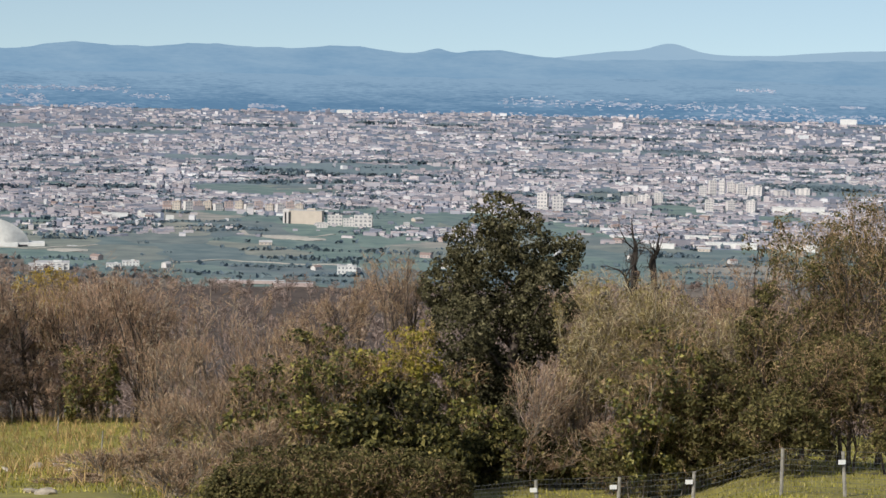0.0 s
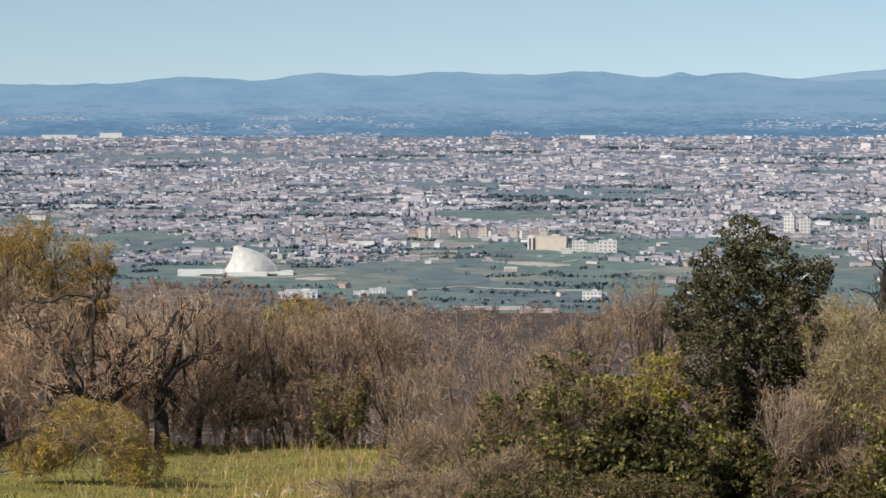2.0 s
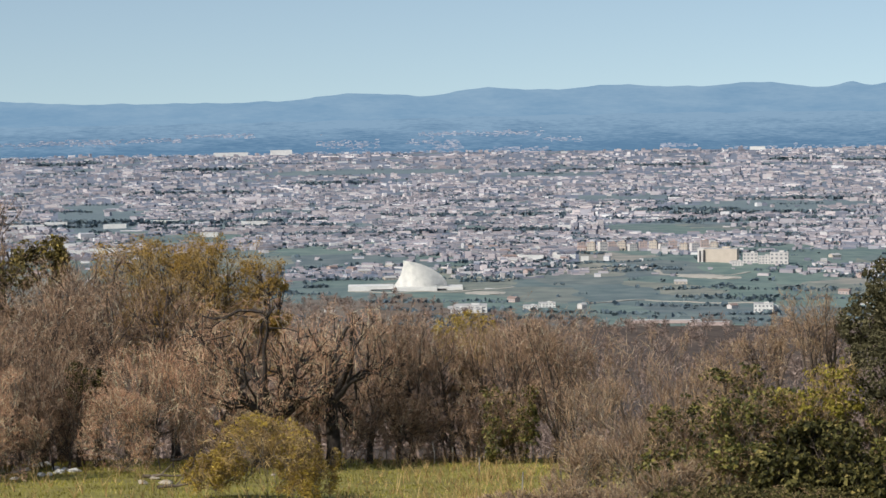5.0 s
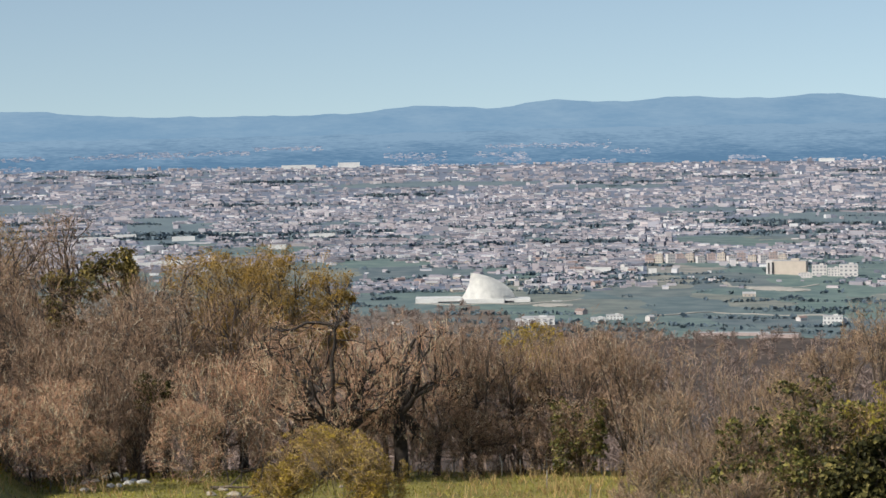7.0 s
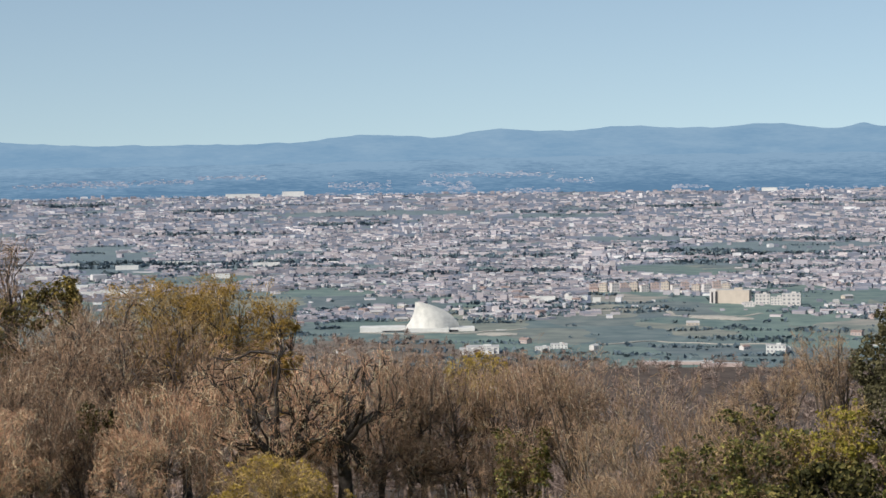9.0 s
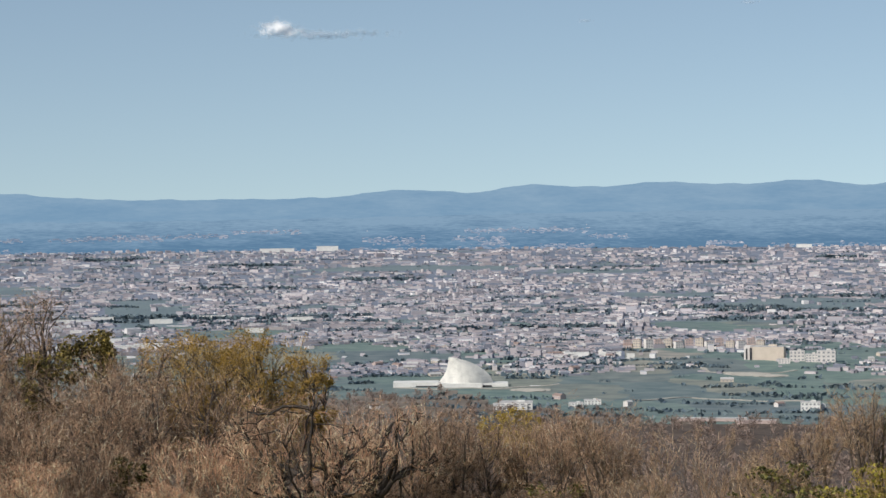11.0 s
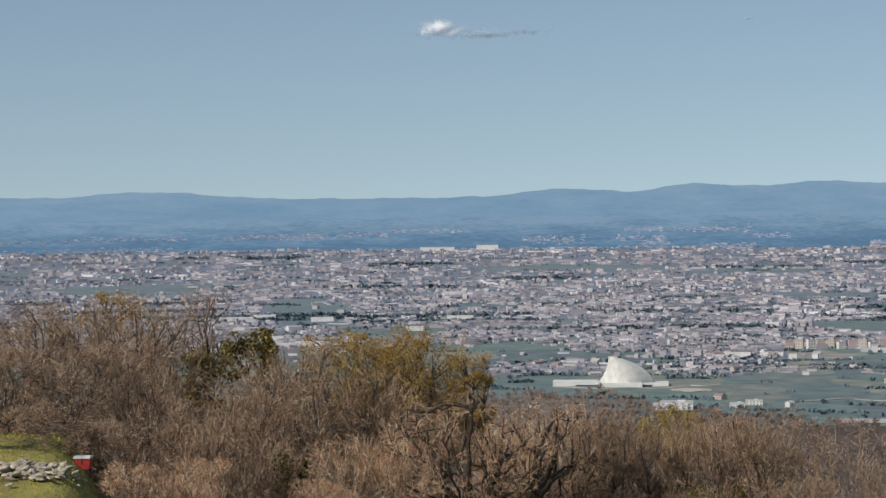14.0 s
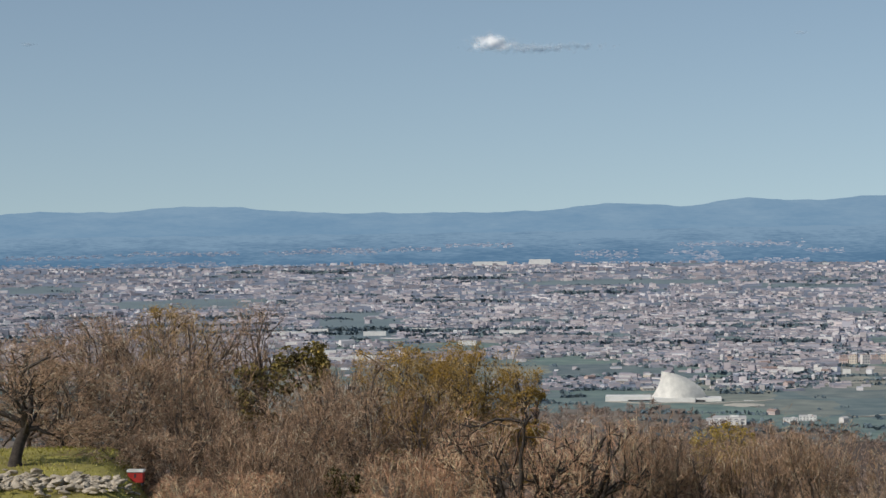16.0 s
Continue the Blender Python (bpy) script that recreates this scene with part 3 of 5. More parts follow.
    l1 = l1[:, :1] + (l1 - l1[:, :1]) * s1[:, None, None]
    big = w2[w3]
    s2, s3 = l2[..., 2].max(axis=1) < h * 1.01, l3[..., 2].max(axis=1) < h * 1.03
    l2, w2, l3, big = l2[s2], w2[s2], l3[s3], big[s3]
    l4, l5 = l4[l4[:, -1, 2] < h * 1.04], l5[l5[:, -1, 2] < h * 1.06]
    base = h * girth / trunks ** 0.5
    for s in range(trunks):
        part("trunk", mesh("trunk", *tubes(l0[s:s + 1], base * np.array((1.45, 1.1, 1.0, 0.95, 0.9, 0.86, 0.8))[None], 9), bark, True), ob)
    for i in range(n1):
        lr = base * 0.60 * rng.uniform(0.75, 1.15) * np.linspace(1, 0.16, 9) ** 0.9
        limb = part("limb", mesh("limb", *tubes(l1[i:i + 1], lr[None], 6), bark, True), ob)
        a, b = l2[w2 == i], l3[big == i]
        if not len(a) or not len(b):
            continue
        va, fa = tubes(a, np.maximum(base * 0.24, 0.02) * np.linspace(1, 0.4, 6)[None].repeat(len(a), 0), 4)
        vb, fb = tubes(b, np.maximum(base * 0.10, 0.013) * np.linspace(1, 0.6, 3)[None].repeat(len(b), 0), 3)
        part("bough", mesh("bough", *joined([(va, fa), (vb, fb)]), bark), limb)["kind"] = "stuff"
    a, m, e = l4[:, 0], l4[:, 1], l4[:, 2]
    v, f = joined([slivers(rng, a, m + (e - m) * 0.15, np.full(len(a), twig_r * 1.5)), slivers(rng, m, e, np.full(len(a), twig_r * 1.2)),
                   slivers(rng, l5[:, 0], l5[:, 1], np.full(len(l5), twig_r))])
    part("crown", mesh("crown", v, f, twig), ob)["kind"] = "stuff"
    if leafy:
        src = np.concatenate([l4[:, 2], l4[:, 1], l3[:, -1]])
        src = src[src[:, 2] > h * leaf_low]
        src = src[rng.integers(0, len(src), leafy)]
        out = unit((src - c * np.array((1, 1, 0.8))) / np.array((r, r, up_r)) + np.array((0, 0, 0.35)))
        v, f = tufts(rng, src, out, 6, tuft, leaf_size * 1.3)
        v[:, 2] = np.maximum(v[:, 2], 0.1)
        part("foliage", mesh("foliage", v, f, leaf), ob)["kind"] = "stuff"
    return ob


def lobed_tree(name, x, y, height, label, seed, bark, leaf, lobes, leafy, leaf_size, tuft):
    """A dense evergreen: a trunk, a limb into each lobe of the crown, and leaf tufts over the lobes' skins. lobes: x, z and radius in metres."""
    rng = np.random.default_rng(seed)
    ob = thing(name, x, y, float(ground(x, y)) - 0.15, label, "tree", "", -math.degrees(math.atan2(x, y)))
    stem = wander(rng, np.zeros((1, 3)), np.array(((0.02, 0, 1.0),)), np.array((height * 0.72,)), 8, 0.05, 0.1)
    part("trunk", mesh("trunk", *tubes(stem, height * 0.022 * np.linspace(1.4, 0.4, 9)[None], 9), bark, True), ob)
    ctr = np.array([(lx, rng.normal() * lr * 0.5, lz) for lx, lz, lr in lobes])
    rad = np.array([lr for lx, lz, lr in lobes])
    for i in range(len(lobes)):
        k = int(np.clip((ctr[i, 2] / height - 0.12) / 0.72 * 8, 1, 8))
        line = stem[0, k][None] + (ctr[i] - stem[0, k])[None] * np.linspace(0, 1, 6)[:, None] + rng.normal(size=(6, 3)) * 0.06
        part("limb", mesh("limb", *tubes(line[None], np.linspace(0.10, 0.03, 6)[None], 5), bark, True), ob)
    who = rng.choice(len(lobes), leafy, p=rad ** 2 / (rad ** 2).sum())
    u = unit(rng.normal(size=(leafy, 3)))
    wav = 1 + 0.16 * np.sin(u[:, 0] * 7 + who) * np.cos(u[:, 2] * 8 + who * 2)
    p = ctr[who] + u * (rad[who] * wav * rng.uniform(0.72, 1.03, leafy))[:, None]
    part("foliage", mesh("foliage", *tufts(rng, p, unit(u + np.array((0, 0, 0.4))), 16, tuft, leaf_size), leaf), ob)["kind"] = "stuff"
    return ob


def plant(rows, name, label, seed, *styles, **kw):
    for i, (x, y, height, width) in enumerate(rows):
        tree(name, x, y, height, width, label, seed + i, *styles, **kw)


# x, y, height, width in metres
plant([(-14.7, 133.2, 10.8, 10.1), (-19.6, 131.5, 11.0, 10.4), (-21.4, 126.2, 9.9, 8.6), (-9.8, 129.6, 8.6, 8.4), (-0.9, 128.0, 9.3, 6.3), (1.6, 129.0, 8.7, 6.0), (4.2, 129.9, 7.7, 5.1), (6.6, 130.8, 7.9, 5.4), (0.8, 135.0, 8.5, 6.0), (-4.0, 131.9, 9.3, 5.8), (-36.0, 126.0, 7.0, 9.2), (-35.0, 135.5, 10.3, 10.5), (-33.8, 146.1, 14.5, 10.5)],
      "bare_oak", "leafless grey-brown oak with fine rounded crown at the field edge", 100, BARK, TWIG, "bare oaks of the wood edge", low=0.10, fork=0.22, limbs=9, per=(6, 5, 6, 4), gnarl=0.20, spread=84)
plant([(-28.7, 155.4, 19.0, 7.0), (-29.7, 144.0, 16.4, 9.2), (-32.4, 132.1, 8.5, 9.9), (-38.5, 122.1, 6.3, 8.0), (-32.3, 119.7, 4.9, 7.1), (-29.4, 122.5, 5.6, 7.5), (-26.4, 125.3, 10.5, 7.6), (-24.0, 130.8, 12.8, 6.9), (-19.2, 130.6, 12.1, 6.9), (-17.9, 135.8, 12.7, 5.7), (-20.2, 124.4, 10.5, 7.8), (-14.7, 125.1, 10.0, 7.2)],
      "bare_oak", "leafless grey-brown oak with fine rounded crown at the field edge", 113, BARK, TWIG, "bare oaks of the wood edge", low=0.10, fork=0.22, limbs=9, per=(6, 5, 6, 4), gnarl=0.20, spread=84)
plant([(-6.9, 120.8, 9.4, 10.4), (-3.0, 124.0, 8.8, 6.8)],
      "old_oak", "old leafless oak with thick dark gnarled limbs", 150, BARK_BLACK, TWIG_RED, "old gnarled oaks", low=0.18, fork=0.30, limbs=10, per=(5, 5, 6, 4), gnarl=0.30, girth=0.046, spread=82)
plant([(-31.2, 106.5, 5.9, 6.9)],
      "old_oak", "old leafless oak with a thick dark trunk on the grass bank", 170, BARK_BLACK, TWIG, "old gnarled oaks", low=0.28, fork=0.34, limbs=8, gnarl=0.24, girth=0.05, spread=82)
plant([(9.5, 126.6, 9.1, 7.6), (11.2, 127.5, 8.0, 5.3), (7.7, 128.8, 8.5, 5.0), (3.2, 131.0, 8.1, 5.1)],
      "fan_tree", "leafless tree with dark stems fanning upwards from the base", 180, BARK, TWIG, "fan-shaped bare trees", low=0.06, fork=0.14, trunks=2, limbs=9, spread=66, up=0.035, gnarl=0.12, girth=0.020)
plant([(21.3, 107.9, 9.5, 3.1), (20.5, 110.1, 8.7, 2.6), (22.4, 108.7, 8.8, 2.3), (17.5, 102.5, 7.7, 3.2), (15.8, 100.8, 7.0, 3.2)],
      "slender_tree", "slender leafless grey-brown tree with upright twigs", 160, BARK, TWIG_PINK, "slender bare trees", low=0.10, fork=0.3, limbs=6, per=(5, 4, 5, 4), spread=38, up=0.05, gnarl=0.10, girth=0.012)
plant([(-22.4, 116.9, 8.7, 7.1), (-24.4, 111.4, 4.8, 5.9), (-16.5, 120.9, 8.6, 7.6), (-19.7, 115.3, 7.6, 6.1), (-26.1, 109.9, 1.9, 5.9), (-29.8, 115.2, 1.8, 5.2), (-17.3, 115.7, 6.6, 6.1), (-18.3, 119.6, 5.9, 6.9), (-20.6, 117.2, 5.6, 6.2), (-5.9, 126.9, 4.3, 6.6), (-2.0, 128.0, 4.4, 6.6), (0.7, 127.0, 4.1, 5.9), (3.7, 128.9, 4.3, 5.7), (6.1, 128.9, 4.3, 5.4), (-9.8, 125.6, 4.2, 5.2)],
      "brown_thicket", "dense brown leafless thicket under the trees", 500, BARK, TWIG, "brown thickets", category="shrub", trunks=4, low=0.0, fork=0.1, limbs=9, spread=70, up=0.0, gnarl=0.2, girth=0.014)
plant([(36.9, 83.2, 11.0, 5.4), (35.0, 85.1, 10.0, 4.8), (34.0, 86.6, 9.5, 3.6), (35.1, 81.8, 9.1, 4.9), (38.1, 81.5, 10.4, 5.4), (32.2, 80.8, 6.2, 4.1), (33.5, 78.1, 5.2, 4.9), (35.2, 77.4, 4.9, 4.0)],
      "brown_tree", "tall brown tree with sparse olive young leaves", 540, BARK, TWIG_UMBER, "brown trees beside the evergreen oak", leaf=LEAF_OLIVE, leafy=1200, leaf_size=0.10, low=0.0, fork=0.2, trunks=2, limbs=9, spread=58, up=0.04, gnarl=0.12, girth=0.014)
plant([(-11.7, 116.4, 6.7, 7.9), (-14.1, 114.1, 4.3, 4.8), (-21.6, 111.9, 5.2, 5.6), (-24.8, 109.2, 1.0, 5.8), (-22.3, 105.7, 4.1, 5.6), (-19.5, 107.2, 5.6, 5.7)],
      "reddish_shrub", "bare shrub with reddish-brown dense twigs", 200, BARK_PALE, TWIG_RED, "reddish shrubs", category="shrub", trunks=4, low=0.0, fork=0.1, limbs=10, spread=72, up=0.03, gnarl=0.16, girth=0.012)
plant([(11.7, 97.3, 7.6, 4.8), (9.7, 95.5, 5.7, 4.7), (13.1, 96.1, 6.4, 4.3), (8.6, 90.6, 3.3, 4.3), (10.7, 88.4, 4.2, 4.6), (7.2, 84.7, 1.7, 3.3), (8.7, 80.5, 2.0, 4.0), (10.9, 81.3, 3.0, 3.2), (22.9, 83.9, 5.2, 3.2), (24.3, 84.6, 3.8, 4.6), (25.7, 83.1, 2.9, 4.3), (22.9, 83.9, 2.5, 3.4), (5.4, 83.8, 0.9, 3.3), (5.7, 78.8, 1.3, 4.1), (3.6, 74.9, 0.4, 2.9), (6.9, 72.7, 1.4, 4.2)],
      "pale_shrub", "leafless shrub with pinkish-grey upright shoots", 240, BARK_PALE, TWIG_PINK, "pale shrubs", category="shrub", trunks=5, low=0.0, fork=0.08, limbs=12, per=(5, 5, 4, 3), spread=62, up=0.04, gnarl=0.10, girth=0.010, angle=0.5)
plant([(40.7, 115.0, 9.5, 7.0), (42.1, 111.3, 9.8, 6.2), (38.3, 117.9, 9.2, 6.4), (36.1, 120.7, 9.2, 4.3), (34.3, 121.3, 8.7, 4.3)],
      "slope_tree", "leafless pinkish-brown tree on the slope behind the evergreen oak", 260, BARK, TWIG_PINK, "bare trees of the slope", low=0.1, fork=0.25, limbs=8, spread=60, gnarl=0.14, girth=0.014)
plant([(-13.6, 141.3, 14.3, 10.3), (-10.4, 142.6, 14.0, 7.4), (-16.3, 142.1, 13.8, 6.7), (-8.2, 139.8, 12.8, 4.0), (-32.5, 152.6, 17.8, 7.3), (-12.3, 138.5, 13.2, 9.4)],
      "budding_tree", "budding tree with olive-yellow haze of young leaves", 300, BARK, TWIG_OLIVE, "budding trees", leaf=BUDS, leafy=1500, leaf_size=0.09, tuft=0.36, low=0.12, fork=0.3, limbs=8, per=(5, 5, 6, 5), spread=66, up=0.04, gnarl=0.12, leaf_low=0.45)
plant([(5.6, 147.9, 9.8, 4.2)],
      "budding_tree", "slender budding tree with a yellow-green haze of leaves", 320, BARK, TWIG_OLIVE, "budding trees", leaf=BUDS_YELLOW, leafy=900, leaf_size=0.10, tuft=0.25, low=0.1, limbs=7, spread=40, up=0.05, gnarl=0.10, leaf_low=0.5)
plant([(-21.3, 135.3, 13.8, 3.2), (-23.5, 132.9, 12.4, 3.9)],
      "ivy_tree", "dark tree clad in ochre-green ivy leaves", 330, BARK, TWIG_UMBER, "ivy-clad trees", leaf=LEAF_IVY, leafy=800, leaf_size=0.18, tuft=0.36, low=0.35, fork=0.4, limbs=7, per=(4, 4, 4, 3), spread=60, leaf_low=0.62)
plant([(-16.6, 117.8, 5.6, 1.1), (-15.7, 118.0, 5.3, 1.1)],
      "ivy_tree", "tree trunk wrapped in dark green ivy", 336, BARK, BARK, "ivy-clad trees", leaf=LEAF_DEEP, leafy=420, leaf_size=0.16, tuft=0.26, low=0.0, fork=0.8, limbs=7, per=(4, 3, 3, 2), spread=25, up=0.2)
plant([(7.4, 125.8, 4.4, 3.3), (20.3, 89.7, 4.8, 3.1), (20.4, 85.6, 3.2, 2.5), (14.6, 89.8, 6.1, 5.4), (12.3, 87.1, 4.7, 4.3), (15.8, 87.6, 5.1, 4.2), (13.4, 83.9, 3.3, 4.6), (27.4, 81.5, 6.7, 3.3), (25.9, 80.9, 5.5, 3.1)],
      "green_bush", "bush of brown upright stems with dark-green and olive leaves", 340, BARK_PALE, TWIG_UMBER, "green bushes", leaf=LEAF_HOLLY, leafy=480, leaf_size=0.15, tuft=0.24, category="shrub", trunks=4, low=0.0, fork=0.1, limbs=9, spread=66, up=0.04, gnarl=0.12, girth=0.011)
plant([(16.8, 81.3, 4.2, 3.9), (17.7, 79.0, 2.9, 2.7), (15.1, 79.6, 3.3, 2.5), (21.6, 84.3, 2.4, 3.6), (23.8, 84.7, 2.1, 3.2), (20.3, 84.6, 2.0, 2.5)],
      "evergreen_bush", "dense deep-green evergreen bush with dark hollows", 360, BARK, BARK, "evergreen bushes", leaf=LEAF_DEEP, leafy=1100, leaf_size=0.17, tuft=0.26, category="shrub", trunks=3, low=0.0, fork=0.1, limbs=9, per=(5, 4, 4, 2), spread=68)
plant([(28.9, 82.1, 5.3, 4.5), (30.5, 81.5, 3.8, 3.4), (27.8, 82.5, 4.2, 2.9), (25.7, 82.1, 1.8, 3.6), (29.6, 81.8, 2.2, 4.1), (30.6, 77.2, 3.2, 3.7)],
      "dark_olive_bush", "dense dark olive-green bush behind the fence", 370, BARK, TWIG_UMBER, "dark olive bushes", leaf=LEAF_OLIVE, leafy=1300, leaf_size=0.12, tuft=0.24, category="shrub", trunks=3, low=0.0, fork=0.1, limbs=9, per=(5, 4, 5, 3), spread=60, up=0.03)
plant([(-5.6, 99.8, 3.9, 6.0), (-3.5, 98.9, 2.5, 2.8), (-7.7, 98.7, 2.1, 2.8)],
      "yellow_shrub", "yellow-green flowering shrub on the meadow", 380, BARK_PALE, TWIG_OLIVE, "yellow shrubs", leaf=BUDS_YELLOW, leafy=420, leaf_size=0.085, tuft=0.2, category="shrub", trunks=5, low=0.0, fork=0.08, limbs=11, spread=55, up=0.035, gnarl=0.10, girth=0.010)
plant([(18.9, 90.0, 6.4, 3.1), (17.5, 88.3, 5.2, 2.8)],
      "yellow_bush", "yellow-green leafy bush beside the evergreen oak", 386, BARK_PALE, TWIG_OLIVE, "yellow shrubs", leaf=LEAF_YELLOW, leafy=700, leaf_size=0.13, tuft=0.24, category="shrub", trunks=3, low=0.0, fork=0.1, limbs=9, spread=62, up=0.035)
plant([(26.6, 84.9, 8.5, 5.5), (28.5, 84.3, 8.1, 4.2), (25.1, 84.4, 7.2, 3.4), (30.1, 84.8, 7.0, 4.0)],
      "tan_tree", "rounded tan-olive tree with pale curved branches", 390, BARK_PALE, TWIG_TAN, "tan trees", leaf=LEAF_TAN, leafy=900, leaf_size=0.09, tuft=0.22, low=0.0, fork=0.15, trunks=2, limbs=10, spread=66, up=0.05, girth=0.015)
plant([(10.1, 65.2, 2.6, 4.6), (12.1, 64.9, 2.6, 3.9), (8.6, 64.4, 2.0, 2.7), (15.0, 68.4, 2.5, 2.4)],
      "olive_bush", "rounded olive-brown bush in front of the trees", 400, BARK, TWIG_UMBER, "olive bushes", leaf=LEAF_OLIVE, leafy=1500, leaf_size=0.09, tuft=0.2, category="shrub", trunks=5, low=0.0, fork=0.08, limbs=11, spread=60, up=0.05)
plant([(42.0, 135.6, 13.9, 3.3), (44.2, 136.0, 13.4, 2.2)],
      "dead_tree", "dark dead tree with short broken limbs", 420, BARK_BLACK, BARK_BLACK, "dead trees", low=0.30, fork=0.60, limbs=6, per=(4, 3, 3, 2), spread=45, up=0.04, gnarl=0.2, girth=0.019)
lobed_tree("evergreen_oak", 23.4, 93.1, 12.4, "tall dense dark evergreen oak standing above the bushes", 430, BARK, LEAF_DARK,
           [(-0.25, 11.33, 1.0), (0.8, 10.28, 1.37), (-1.0, 9.78, 1.45), (2.37, 9.41, 1.05), (-2.24, 8.16, 1.25), (-0.25, 8.16, 2.12), (1.87, 7.79, 1.49), (-1.74, 6.42, 1.45), (0.37, 5.92, 1.99), (-1.0, 4.43, 1.45), (0.37, 4.05, 1.12), (1.62, 6.17, 1.12), (-0.5, 2.93, 1.05), (-1.25, 3.55, 1.12), (0.37, 2.68, 1.0), (-0.7, 1.94, 1.12), (2.94, 9.91, 0.6), (-2.87, 7.79, 0.7), (-0.25, 1.56, 0.87)], 3200, 0.155, 0.25)


# ---- woods on the lower slope, too many to count ----
def woods():
    rng = np.random.default_rng(77)
    n = 4400
    a = rng.uniform(-19, 27, n)
    q = rng.uniform(0, 1, n)
    d = np.where(np.arange(n) % 2, 175 * (scrub_edge(a) / 175) ** q, 700 + (scrub_edge(a) - 700) * q)
    a = np.radians(a)
    x, y = d * np.sin(a), d * np.cos(a)
    z = ground(x, y)
    ht = rng.uniform(5.5, 9.5, n)
    ht = np.where(d < 330, np.minimum(ht, 7), ht)
    pieces, k = [], 42
    foot = np.stack([x, y, z - 0.3], axis=1)
    head = foot + np.stack([rng.normal(size=n) * .4, rng.normal(size=n) * .4, ht * .8], axis=1)
    pieces.append(spikes(foot, head, 0.02 * ht + d * 0.00008))
    u = unit(rng.normal(size=(n, k, 3)))
    u[..., 2] = np.abs(u[..., 2]) * 1.1
    t = rng.uniform(0.25, 0.8, (n, k, 1))
    start = foot[:, None] + (head - foot)[:, None] * t
    end = start + u * ht[:, None, None] * rng.uniform(.22, .45, (n, k, 1))
    wr = np.repeat(0.02 + d * 0.00010, k)
    pieces.append(slivers(rng, end.reshape(-1, 3), start.reshape(-1, 3) + (end - start).reshape(-1, 3) * 0.15, wr * 1.5))
    v, f = joined(pieces)
    tagged(new("lower_woods", mesh("lower_woods", v, f, TWIG_FAR)), "bare brown winter woods covering the slope below the field", "woods", kind="stuff")


woods()


# ---- grass ----
def grass():
    rng = np.random.default_rng(5)
    n = 90000
    d = np.sqrt(rng.uniform(66 ** 2, 134 ** 2, n))
    a = np.radians(rng.uniform(-18, 26, n))
    x, y = d * np.sin(a), d * np.cos(a)
    p = np.stack([x, y, ground(x, y) - 0.02], axis=1)
    tuft = 0.5 + 0.5 * np.sin(x * .9) * np.sin(y * .7)
    h = rng.uniform(0.06, 0.16, n) * (0.7 + 0.9 * tuft)
    q = p + np.stack([rng.normal(size=n) * .05, rng.normal(size=n) * .05, h], axis=1)
    v, f = slivers(rng, p, q, np.full(n, 0.03))
    tagged(new("grass", mesh("grass", v, f, GRASS)), "short yellow-green spring grass on the terrace", "grass", kind="stuff")


grass()


def stalks():
    """Dry stalks and low brush that stand in the meadow."""
    rng = np.random.default_rng(6)
    n = 1500
    d = np.sqrt(rng.uniform(70 ** 2, 136 ** 2, n))
    a = rng.uniform(-12.5, 12, n)
    a = np.where(rng.uniform(0, 1, n) < 0.5, rng.normal(size=n) * 2.2 + 3.5, a)
    a = np.radians(a)
    x, y = d * np.sin(a), d * np.cos(a)
    p = np.stack([x, y, ground(x, y)], axis=1)
    k = 5
    h = rng.uniform(0.25, 1.0, n) * np.where(rng.uniform(0, 1, n) < 0.12, 1.7, 1)
    q = p[:, None] + rng.normal(size=(n, k, 3)) * np.array((.3, .3, 0)) * h[:, None, None] + np.array((0, 0, 1.0)) * (h[:, None, None] * rng.uniform(.6, 1.1, (n, k, 1)))
    v, f = slivers(rng, np.repeat(p, k, axis=0), q.reshape(-1, 3), np.full(n * k, 0.016))
    tagged(new("dry_stalks", mesh("dry_stalks", v, f, TWIG_OLIVE)), "dry brown stalks and weeds in the meadow", "weeds", kind="stuff")


stalks()


